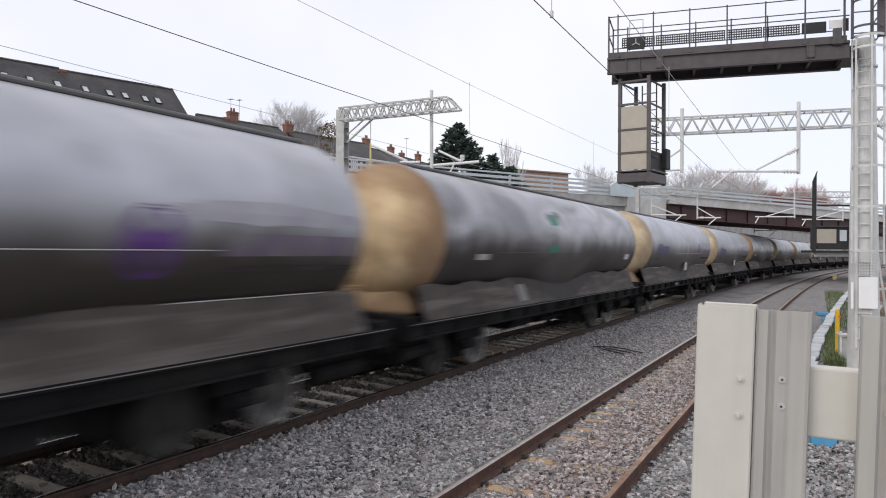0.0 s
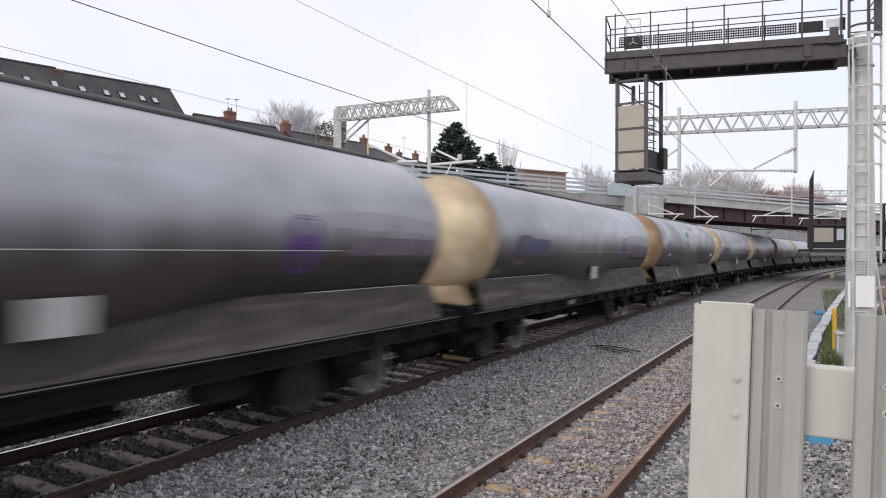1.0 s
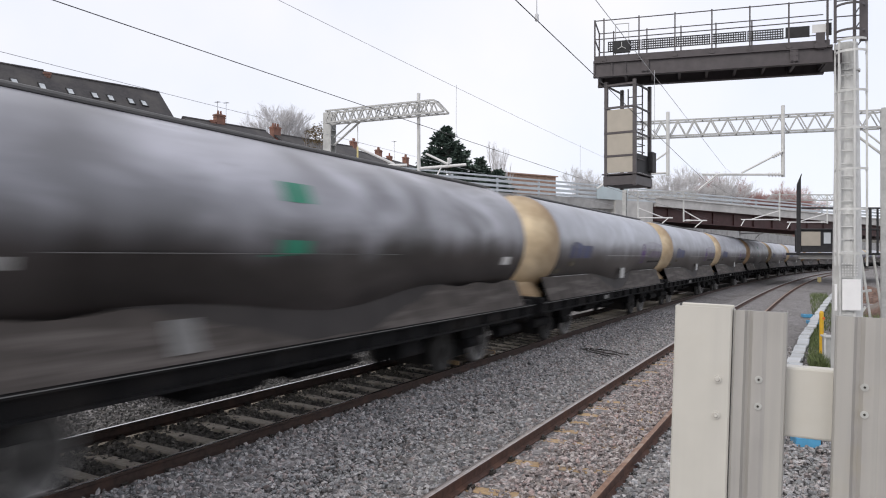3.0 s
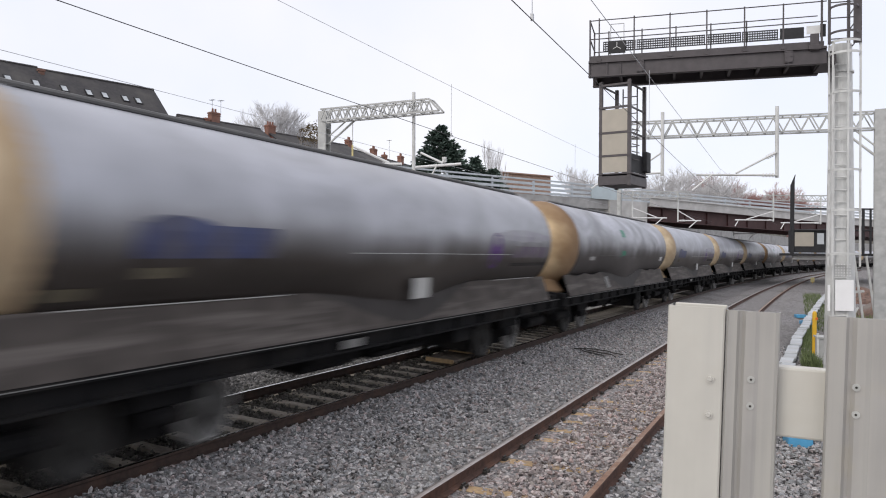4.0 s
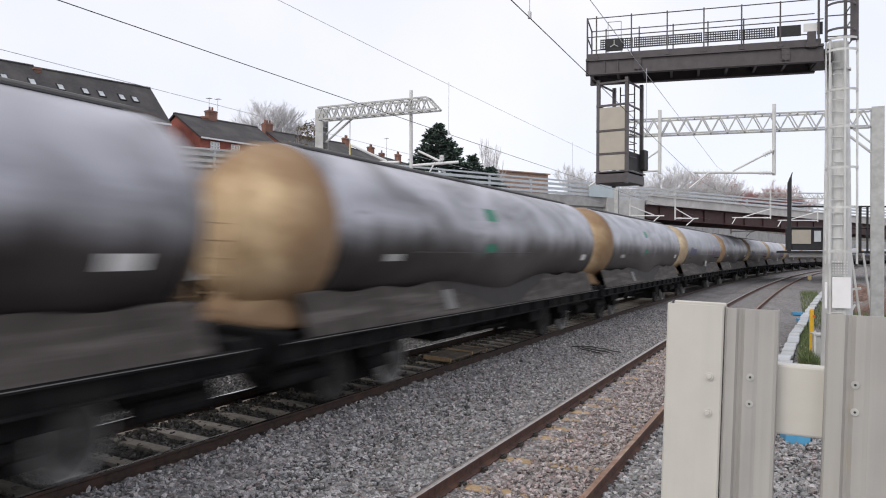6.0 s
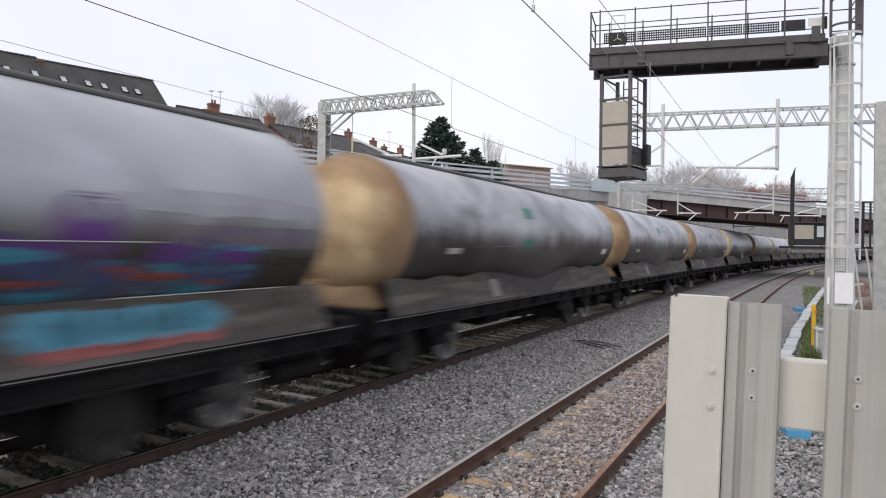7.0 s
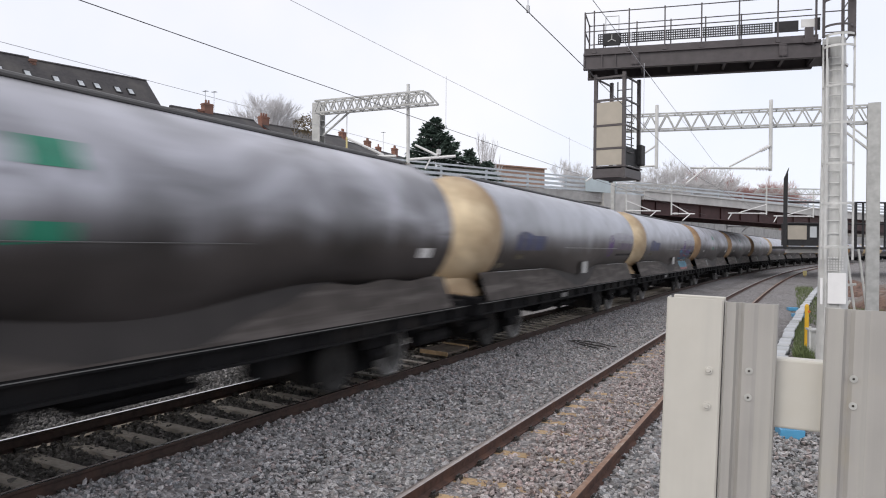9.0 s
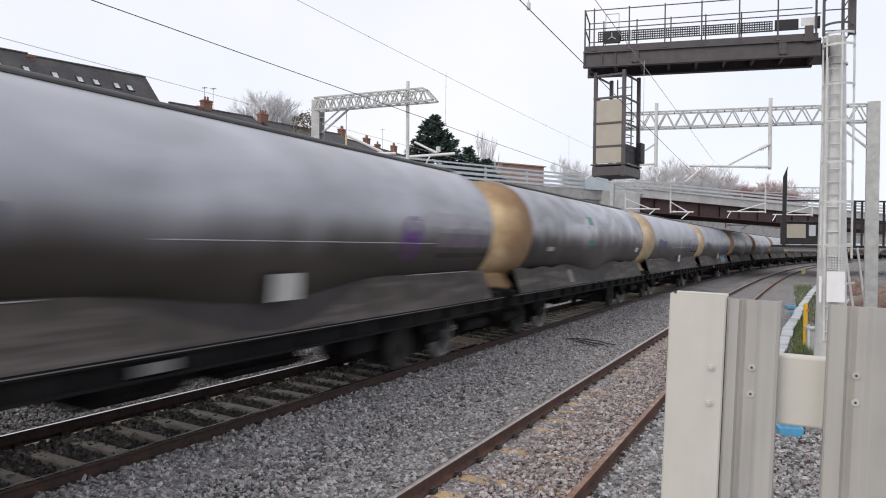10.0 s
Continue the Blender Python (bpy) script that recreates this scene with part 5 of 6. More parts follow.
far_arm(boom_, -1.72, 63.02, 5.20, 7.28, -2.65)
far_arm(boom_, 1.54, 64.51, 5.01, 7.1, -2.75)
hanger = thing("bridge_hanger_arm", "white overhead line arm hung under the bridge", "overhead line support")
far_arm(hanger, -5.67, 78.8, 4.65, 5.72, 2.1, 0.46, 0.25)


def wire(label, u, z, s0, s1, r, mat, sag=0.0, bays=50.0, shift=0.0):
    bm = bmesh.new()
    n = int((s1 - s0) / 2)
    rings = []
    for i in range(n + 1):
        s = s0 + (s1 - s0) * i / n
        f = ((s + shift) / bays) % 1
        p, h = along(s, u, z - 4 * sag * f * (1 - f))
        side = Vector((math.cos(h), -math.sin(h), 0))
        rings.append([bm.verts.new(p + side * (r * math.cos(a)) + Vector((0, 0, r * math.sin(a)))) for a in (0, 1.047, 2.094, 3.142, 4.189, 5.236)])
    for p, q in zip(rings, rings[1:]):
        for i in range(6):
            bm.faces.new((p[i], p[(i + 1) % 6], q[(i + 1) % 6], q[i])).smooth = True
    bmesh.ops.recalc_face_normals(bm, faces=bm.faces[:])
    return solid("overhead_wire", bm, mat, label, "overhead wire")


wire("dark contact wire above the main line", FAR, 5.21, -5, 75, 0.0062, M_WIRE)
wire("pale catenary wire above the main line", FAR, 6.52, -5, 75, 0.0045, M_WIREPALE, 0.15)


def strung(label, points, r, mat):
    """A wire drawn tight from support to support."""
    bm = bmesh.new()
    for a, b in zip(points, points[1:]):
        rod(bm, a, b, r, 6)
    return solid("overhead_wire", bm, mat, label, "overhead wire")


strung("dark contact wire above the siding", ((-2.30, -2.0, 4.85), (-2.93, 26.0, 4.86), tuple(along(63, NEAR, 4.85)[0])), 0.0055, M_WIRE)
strung("pale catenary wire above the siding", ((-2.00, -2.0, 5.30), (-2.335, 26.4, 5.28), tuple(along(63, NEAR + 0.4, 5.5)[0])), 0.0045, M_WIREPALE)
wire("thin pale wire above the far line", -11.0, 5.45, -5, 60, 0.005, M_WIREPALE)
for u_, z0_, z1_, ss in ((FAR, 5.21, 6.45, (5.1, 16.4, 27, 38)), (None, 4.85, 6.1, (7.6, 15.5))):
    for s_ in ss:
        bm = bmesh.new()
        p_ = along(s_, u_)[0] if u_ else Vector((-2.345 - 0.0225 * s_, s_, 0))
        rod(bm, (p_.x, p_.y, z0_ - 0.01), (p_.x, p_.y, z1_), 0.005, 6)
        box(bm, p_.x, p_.y, z0_ + 0.03, 0.03, 0.04, 0.07)
        solid("wire_dropper", bm, M_WIREPALE, "thin dropper tying contact wire to catenary", "wire dropper", group="droppers")


# ---- road bridge ----
BRIDGE = Matrix.Translation((-30.31, 21.38, 0)) @ Matrix.Rotation(math.atan2(0.872, 0.489), 4, "Z")


FALL = Matrix.Rotation(0.0165, 4, "Y")     # the road falls gently towards the siding side


def build_bridge():
    g = thing("road_bridge", "concrete and steel road bridge with pale parapet rails", "bridge", BRIDGE, kind="structure")
    bm = bmesh.new()
    box(bm, -15.0, 4.75, 6.05, 112, 9.0, 0.7)
    box(bm, 67.0, 4.95, 5.94, 51, 8.6, 0.5, FALL)
    part("deck", bm, M_CONCDARK, g)
    bm = bmesh.new()
    box(bm, -10.0, 0.04, 6.02, 98, 0.14, 0.66)
    part("fascia", bm, M_CONCDARK, g, "weathered concrete edge beam")
    bm = bmesh.new()
    box(bm, 67.0, 0.0, 6.00, 51, 0.18, 0.66, FALL)
    box(bm, 67.0, -0.07, 6.315, 51, 0.26, 0.08, FALL)
    part("fascia", bm, M_CONCRETE, g, "pale concrete edge beam")
    bm = bmesh.new()
    box(bm, 67.0, 0.5, 5.15, 50, 0.06, 1.02, FALL)
    for z in (5.66, 4.64):
        box(bm, 67.0, 0.45, z, 50, 0.4, 0.06, FALL)
    for i in range(18):
        box(bm, 43.5 + 2.8 * i, 0.44, 5.15 + 0.0165 * (23.5 - 2.8 * i), 0.04, 0.14, 0.98)
    part("girder", bm, M_GIRDER, g, "maroon steel plate girder")
    bm = bmesh.new()
    box(bm, 67.0, 5.0, 5.15, 50, 0.06, 1.02, FALL)
    part("girder", bm, M_GIRDER, g)
    bm = bmesh.new()
    box(bm, 39.0, 2.0, 3.0, 4.0, 4.4, 6.70)
    part("pier", bm, M_CONCRETE, g, "pale concrete bridge pier")
    for x in (-28, 8):
        bm = bmesh.new()
        box(bm, x, 4.6, 2.7, 3.0, 8.4, 6.0)
        part("pier", bm, M_CONCDARK, g)
    # wing band under the left spans
    bm = bmesh.new()
    box(bm, 20.0, 0.35, 5.55, 37, 0.3, 0.5)
    part("edge_beam", bm, M_CONCDARK, g)
    # parapet rails and posts
    for x0, x1, z0 in ((-45, 12, 6.35), (12, 95, 6.28)):
        for dz, h in ((1.05, 0.10), (0.78, 0.16), (0.48, 0.16), (0.20, 0.14)):
            bm = bmesh.new()
            box(bm, (x0 + x1) / 2, -0.02, z0 + dz - (0.14 if x1 > 50 else 0), x1 - x0, 0.07, h, Matrix.Rotation(0.006 if x1 > 50 else 0, 4, "Y"))
            part("parapet_rail", bm, M_PARAPET if x1 > 50 else M_GALVDARK, g)
    for i in range(39):
        bm = bmesh.new()
        x = -43.53 + 3.5 * i
        box(bm, x, 0.06, 6.80 - max(0, 0.006 * (x - 12)), 0.12, 0.10, 1.10)
        part("parapet_post", bm, M_PARAPET, g)
    bm = bmesh.new()
    box(bm, 36.75, -0.14, 6.80, 3.1, 0.05, 0.88)
    part("screen", bm, M_GLASS, g, "pale glazed screen panel")
    for i in range(12):
        bm = bmesh.new()
        box(bm, -43.6 + 4.7 * i, 0.12, 6.86, 4.64, 0.04, 0.98)
        part("parapet_panel", bm, M_CONCDARK, g, "grey infill panel behind the parapet rails")
    # far parapet
    bm = bmesh.new()
    for z in (7.0, 7.5):
        box(bm, 10, 9.0, z, 140, 0.08, 0.14)
    part("far_parapet", bm, M_GALVDARK, g)
    # white tube handrail on the low walkway at the near end
    bm = bmesh.new()
    box(bm, -14, -0.75, 5.42, 34, 1.3, 0.14)
    part("walkway", bm, M_CONCDARK, g)
    for z in (5.65, 5.95, 6.3, 6.6, 6.9):
        bm = bmesh.new()
        rod(bm, (-31, -1.35, z), (2.0, -1.35, z), 0.03, 8)
        part("handrail", bm, M_GALV, g)
    for i in range(23):
        bm = bmesh.new()
        rod(bm, (-31 + 1.5 * i, -1.35, 5.45), (-31 + 1.5 * i, -1.35, 7.05), 0.04, 8)
        part("handrail_post", bm, M_GALV, g)


build_bridge()

bm = bmesh.new()
sweep(bm, -13.5, 62, 290, 4, [(-0.4, -0.4), (0.0, -0.4), (0.0, 6.3), (-0.4, 6.3)])
solid("retaining_wall", bm, M_CONCDARK, "stained retaining wall beyond the bridge", "wall", kind="structure")
bm = bmesh.new()
sweep(bm, -19.0, 100, 330, 6, [(-3.0, -0.5), (3.0, -0.5), (2.2, 5.0), (0.5, 9.0), (-3.0, 9.4)])
solid("embankment", bm, M_BANK, "dark overgrown cutting bank beyond the bridge", "embankment", kind="structure")
bm = bmesh.new()
sweep(bm, 10.5, 84, 190, 4, [(-0.4, -0.4), (0.4, -0.4), (0.4, 3.4), (-0.4, 3.4)])
solid("retaining_wall", bm, M_CONCDARK, "stained retaining wall beyond the bridge", "wall", kind="structure")


def build_palisade():
    g = thing("palisade_fence", "green pointed palisade fence along the far boundary", "fence")
    for i in range(90):
        bm = bmesh.new()
        x, y = -30.0 - 0.14 * i, 40.0 - 0.22 * i
        zg = rise(x, y)
        v = [bm.verts.new(q) for q in ((x, y, zg - 0.1), (x + 0.06, y + 0.1, zg - 0.1), (x + 0.06, y + 0.1, zg + 2.2), (x + 0.03, y + 0.05, zg + 2.4), (x, y, zg + 2.2))]
        bm.faces.new(v)
        made = bmesh.ops.extrude_face_region(bm, geom=bm.faces[:])
        bmesh.ops.translate(bm, vec=(0.03, -0.02, 0), verts=[q for q in made["geom"] if isinstance(q, bmesh.types.BMVert)])
        part("pale", bm, M_PALISADE, g)
    for z in (0.4, 1.9):
        bm = bmesh.new()
        bar(bm, (-30.0, 40.08, z), (-42.5, 20.3, z), 0.05)
        part("fence_rail", bm, M_PALISADE, g)


build_palisade()


def build_timber_fence():
    """Boarded fence stepping down behind the bridge parapet."""
    g = thing("timber_fence", "weathered grey boarded timber fence beside the road", "fence", BRIDGE @ Matrix.Translation((0, 0.42, 6.30)))
    lean = Matrix.Rotation(math.atan(0.10), 4, "Y")
    for i in range(-9, 5):
        x = 1.04 + i
        top = 1.94 - 0.10 * i
        bm = bmesh.new()
        box(bm, x, 0, top / 2, 0.07, 0.08, top, bevel=0.006)
        part("fence_post", bm, M_FENCE, g)
        for k in range(4):
            bm = bmesh.new()
            box(bm, x + 0.5, 0.06, top - 0.22 - 0.42 * k, 0.97, 0.025, 0.40, lean)
            part("fence_board", bm, M_FENCE, g)
        for k in range(3):
            bm = bmesh.new()
            box(bm, x + 0.5, 0.02, top - 0.06 - 0.42 * k, 0.94, 0.06, 0.05, lean)
            part("fence_rail", bm, M_FENCEDARK, g)


build_timber_fence()


# ---- houses beyond the road ----
def window(parent, m, w, h):
    bm = bmesh.new()
    for x in (-w / 2, -w / 6, w / 6, w / 2):
        box(bm, x, -0.03, 0, 0.06, 0.08, h)
    for z in (-h / 2, h / 2, h * 0.2):
        box(bm, 0, -0.03, z, w + 0.06, 0.08, 0.06)
    fr = part("window", bm, M_FRAMEW, parent, "white casement window", m)
    bm = bmesh.new()
    box(bm, 0, -0.005, 0, w, 0.02, h)
    part("pane", bm, M_PANE, fr)


def chimney(parent, x, y, z0, z1, w, pots):
    bm = bmesh.new()
    box(bm, x, y, (z0 + z1) / 2, w, 0.55, z1 - z0)
    box(bm, x, y, z1 - 0.12, w + 0.12, 0.66, 0.12)
    box(bm, x, y, z1 - 0.32, w + 0.06, 0.60, 0.06)
    ch = part("chimney", bm, M_STACK, parent, "red brick chimney stack")
    for i in range(pots):
        bm = bmesh.new()
        px = x + (i - (pots - 1) / 2) * 0.3
        rod(bm, (px, y, z1), (px, y, z1 + 0.35), 0.11, 10, 0.09)
        part("chimney_pot", bm, M_STACK, ch)


def terrace(label, at, turn, length, eave, ridge, half, base, windows, skylights, chimneys, wall=None):
    """A house row in its own frame: x along the eaves, the front faces -y."""
    g = thing("terraced_house", label, "house", Matrix.Translation((*at, 0)) @ Matrix.Rotation(turn, 4, "Z"), group="houses above the railway")
    bm = bmesh.new()
    v = [bm.verts.new(p) for p in ((0, 0, base), (0, 2 * half, base), (0, 2 * half, eave), (0, half, ridge - 0.12), (0, 0, eave))]
    bm.faces.new(v)
    made = bmesh.ops.extrude_face_region(bm, geom=bm.faces[:])
    bmesh.ops.translate(bm, vec=(length, 0, 0), verts=[q for q in made["geom"] if isinstance(q, bmesh.types.BMVert)])
    bmesh.ops.recalc_face_normals(bm, faces=bm.faces[:])
    part("wall", bm, wall or M_BRICK, g)
    slope = math.atan2(ridge - eave, half)
    run = math.hypot(ridge - eave, half)
    bm = bmesh.new()
    for k in (-1, 1):
        rot = Matrix.Rotation(k * -slope if k > 0 else slope, 4, "X")
        box(bm, length / 2, half + k * (half / 2 + 0.06), (eave + ridge) / 2 + 0.06, length + 0.3, run + 0.45, 0.14, rot)
    box(bm, length / 2, half, ridge + 0.12, length + 0.3, 0.22, 0.12)
    part("roof", bm, M_SLATE if ridge - eave > 1 else wall, g, "dark slate pitched roof" if ridge - eave > 1 else "low brown roof")
    if ridge - eave > 1:
        bm = bmesh.new()
        box(bm, length / 2, -0.28, eave - 0.06, length + 0.2, 0.1, 0.14)
        part("gutter", bm, M_FRAMEW, g)
    for x, w, h in windows:
        window(g, Matrix.Translation((x, -0.03, eave - 0.30 - h / 2)), w, h)
    for x, f in skylights:
        m = Matrix.Translation((x, half * f, eave + (ridge - eave) * f + 0.25)) @ Matrix.Rotation(slope, 4, "X")
        bm = bmesh.new()
        for a in (-0.24, 0.24):
            box(bm, a, 0, 0.02, 0.07, 0.74, 0.08)
        for b in (-0.36, 0.36):
            box(bm, 0, b, 0.02, 0.55, 0.07, 0.08)
        sk = part("skylight", bm, M_GRILLE, g, "roof window", m)
        bm = bmesh.new()
        box(bm, 0, 0, 0.015, 0.42, 0.66, 0.05)
        part("pane", bm, M_PANE, sk)
    for x, f, h, w, pots in chimneys:
        chimney(g, x, half * f, eave, ridge + h, w, pots)
    return g


T1 = math.atan2(9.57, 2.7)
terrace("red brick house with slate roof and roof windows", (-49.3 + 0.9 * math.cos(T1), 37.4 + 0.9 * math.sin(T1)), T1, 9.04, 12.8, 16.05, 3.3, 5.5,
        [(1.1 + 1.45 * i, 1.0, 1.1) for i in range(5)], [(1.2, 0.52), (3.05, 0.52), (4.3, 0.52), (5.95, 0.52), (7.05, 0.52)], [(-0.05, 0.92, 0.12, 0.42, 0)])
terrace("red brick house row with slate roof and roof windows", (-53.86, 21.2), T1, 17.4, 12.8, 16.15, 3.3, 5.5,
        [(1.0 + 1.7 * i, 1.0, 1.1) for i in range(7)] + [(13.2, 1.05, 1.1), (15.1, 1.05, 1.1), (16.6, 1.05, 1.1)], [(1.6 + 2.2 * i, 0.52) for i in range(5)] + [(13.3, 0.52), (15.0, 0.52), (16.9, 0.52)], [])
T2 = math.atan2(14.5, 3.0)
terrace("older brick terrace with low slate roof and chimneys", (-46.5, 50.5), T2, 9.0, 12.25, 14.5, 3.6, 5.5, [(1.5 + 2.2 * i, 0.9, 1.1) for i in range(4)], [],
        [(3.75, 1.0, 0.95, 0.95, 2), (2.9, 1.0, 0.3, 0.5, 0)])
terrace("older brick terrace with low slate roof and chimneys", (-44.4, 60.5), T2, 11.0, 12.2, 14.35, 3.6, 5.5, [(1.5 + 2.2 * i, 0.9, 1.1) for i in range(4)], [],
        [(0.2, 1.0, 0.85, 0.95, 3)])
T3 = math.atan2(21, -1.5)
terrace("red brick terrace with slate roofs and chimneys", (-43.2, 72.5), T3, 24.0, 12.1, 14.3, 3.4, 5.5, [(1.5 + 2.4 * i, 0.9, 1.1) for i in range(9)], [],
        [(2.0, 1.0, 1.15, 0.95, 2), (8.4, 1.0, 1.0, 0.9, 2), (11.5, 1.0, 0.65, 0.6, 1), (16.5, 1.0, 1.1, 0.9, 2)])
terrace("low tan brick building with flat-looking roof", (-32.8, 80.1), math.atan2(7.6, 4.6), 10.6, 11.95, 12.1, 2.2, -0.3, [], [], [], M_BRICKTAN)


def aerial(x, y, z):
    bm = bmesh.new()
    rod(bm, (x, y, z - 1.2), (x, y, z + 1.3), 0.016, 6)
    rod(bm, (x - 0.32, y, z + 1.2), (x + 0.32, y, z + 1.2), 0.013, 6)
    for i in range(5):
        rod(bm, (x - 0.26 + 0.13 * i, y - 0.2, z + 1.2), (x - 0.26 + 0.13 * i, y + 0.2, z + 1.2), 0.012, 5)
    solid("tv_aerial", bm, M_WIRE, "thin roof-top television aerial", "aerial")


aerial(-49.4, 54.8, 15.4)
aerial(-48.9, 55.4, 15.4)
aerial(-46.3, 83.0, 15.4)


# ---- trees ----
def bare_tree(x, y, z, height, spread, seed, mat, label, levels=5, dense=3, thin=0.022):
    rng = random.Random(seed)
    t = thing("bare_tree", label, "tree", Matrix.Translation((x, y, z)))
    trunk, twigs = bmesh.new(), bmesh.new()

    def grow(p, d, length, r, level):
        q = p + d * length
        if level < 2:
            rod(trunk, p, q, r, 6, r * 0.68, caps=False)
        else:
            twig(twigs, p, q, r, r * 0.68)
        if level >= levels:
            return
        for _ in range(dense + (level == 0)):
            a = rng.uniform(0, 2 * math.pi)
            tilt = rng.uniform(0.25, 0.75) * spread
            side = Vector((math.cos(a), math.sin(a), 0))
            nd = (d + side * tilt + Vector((0, 0, 0.18))).normalized()
            grow(p.lerp(q, rng.uniform(0.6, 1.0)), nd, length * rng.uniform(0.55, 0.8), max(thin, r * 0.55), level + 1)

    grow(Vector((0, 0, -0.3)), Vector((0, 0, 1)), height * 0.36, height * 0.018, 0)
    part("trunk", trunk, mat, t)
    part("crown", twigs, mat, t)


def conifer(x, y, z, height, width, seed):
    rng = random.Random(seed)
    t = thing("conifer", "dense dark green conifer with drooping branches", "tree", Matrix.Translation((x, y, z)))
    bm = bmesh.new()
    rod(bm, (0, 0, -0.3), (0, 0, height * 0.97), height * 0.018, 8, 0.02)
    part("trunk", bm, M_BARK, t)
    # whorls of drooping limbs, each set with short needle sprays
    co, fa = [], []
    limbs = bmesh.new()
    h = height * 0.30
    while h < height * 0.985:
        full = min(width / 2, 0.70 * (height - h)) + 0.06
        for i in range(12):
            a = rng.uniform(0, 6.283)
            reach = full * rng.uniform(0.62, 1.18)
            lift = rng.uniform(0.02, 0.40)
            out = Vector((math.cos(a), math.sin(a), 0))
            root = Vector((0, 0, h + rng.uniform(-0.15, 0.15)))
            tip = root + out * reach + Vector((0, 0, reach * lift - 0.14 * reach * reach / max(1, full)))
            twig(limbs, root, tip, 0.035, 0.01)
            side = Vector((-out.y, out.x, 0))
            for q in range(int(8 + 22 * reach)):
                f = rng.uniform(0.15, 1.0) ** 0.7
                c = root.lerp(tip, f) + Vector((0, 0, rng.uniform(-0.10, 0.08)))
                d = (out * rng.uniform(0.3, 1.0) + side * rng.uniform(-1.0, 1.0) + Vector((0, 0, rng.uniform(-0.35, 0.55)))).normalized() * rng.uniform(0.22, 0.50)
                wv = d.cross(Vector((rng.uniform(-1, 1), rng.uniform(-1, 1), 1))).normalized() * rng.uniform(0.06, 0.13)
                b = len(co)
                co += [c - wv * 0.5, c + wv * 0.5, c + d * 0.55 + wv, c + d, c + d * 0.55 - wv]
                fa += [(b, b + 1, b + 2, b + 3, b + 4)]
        h += 0.27
    part("limbs", limbs, M_BARK, t)
    me = bpy.data.meshes.new("crown")
    me.from_pydata([tuple(c) for c in co], [], fa)
    me.materials.append(M_NEEDLE)
    ob = new("crown", me)
    ob.parent = t


def shrub(name, label, x, y, z, h, w, seed, mat, n=1500):
    rng = random.Random(seed)
    t = thing(name, label, "shrub", Matrix.Translation((x, y, z)))
    bm = bmesh.new()
    for i in range(7):
        a = rng.uniform(0, 6.28)
        rod(bm, (0, 0, -0.2), (math.cos(a) * w * 0.25, math.sin(a) * w * 0.25, h * 0.8), 0.05, 5, 0.015)
    part("stems", bm, M_BARK, t)
    co, fa = [], []
    lumps = [(rng.uniform(-0.3, 0.3) * w, rng.uniform(-0.3, 0.3) * w, h * rng.uniform(0.3, 0.82), rng.uniform(0.14, 0.28) * w) for _ in range(12)]
    for i in range(n):
        lx, ly, lz, lr = rng.choice(lumps)
        d = Vector((rng.gauss(0, 1), rng.gauss(0, 1), rng.gauss(0, 1.2))).normalized() * lr * rng.uniform(0.6, 1.1)
        c = Vector((lx, ly, lz)) + d
        b = len(co)
        for _ in range(3):
            co.append(c + Vector((rng.uniform(-1, 1), rng.uniform(-1, 1), rng.uniform(-1, 1))) * 0.11)
        fa.append((b, b + 1, b + 2))
    me = bpy.data.meshes.new("foliage")
    me.from_pydata([tuple(c) for c in co], [], fa)
    me.materials.append(mat)
    new("foliage", me).parent = t


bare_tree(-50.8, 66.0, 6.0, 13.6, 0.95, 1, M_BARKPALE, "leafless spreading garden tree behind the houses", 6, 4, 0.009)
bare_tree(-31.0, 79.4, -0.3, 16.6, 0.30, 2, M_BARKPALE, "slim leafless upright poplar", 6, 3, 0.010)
shrub("dark_shrub", "tall brown-green ivy-clad shrub", -41.0, 58.3, 5.5, 10.6, 3.4, 3, M_HEDGE, 2600)
shrub("dark_shrub", "tan winter hedge by the houses", -40.5, 56.0, 5.5, 8.6, 2.8, 9, M_HEDGE, 2000)
conifer(-32.1, 67.9, -0.3, 15.6, 8.2, 4)
conifer(-29.0, 69.3, -0.3, 12.3, 2.8, 5)
conifer(-27.6, 70.8, -0.3, 11.4, 3.4, 6)
rng_t = random.Random(11)
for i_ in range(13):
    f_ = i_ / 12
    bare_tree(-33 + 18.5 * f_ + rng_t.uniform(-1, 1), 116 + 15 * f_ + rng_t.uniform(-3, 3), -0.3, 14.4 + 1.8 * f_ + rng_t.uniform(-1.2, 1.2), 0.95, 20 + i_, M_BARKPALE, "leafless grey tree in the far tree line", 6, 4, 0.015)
for i_ in range(6):
    bare_tree(-16.0 + 2.56 * i_, 175 + i_ * 1.2, -0.3, 19.2 + rng_t.uniform(-1.8, 1.8), 0.95, 50 + i_, M_BARKRED, "leafless reddish tree beyond the bridge", 6, 4, 0.018)


# ---- platform end and its barrier ----
bm = bmesh.new()
box(bm, 3.9, -11.2, 0.32, 10.1, 27.0, 1.19, bevel=0.03)
solid("platform", bm, M_PLATFORM, "grey paved platform end", "platform", kind="structure")


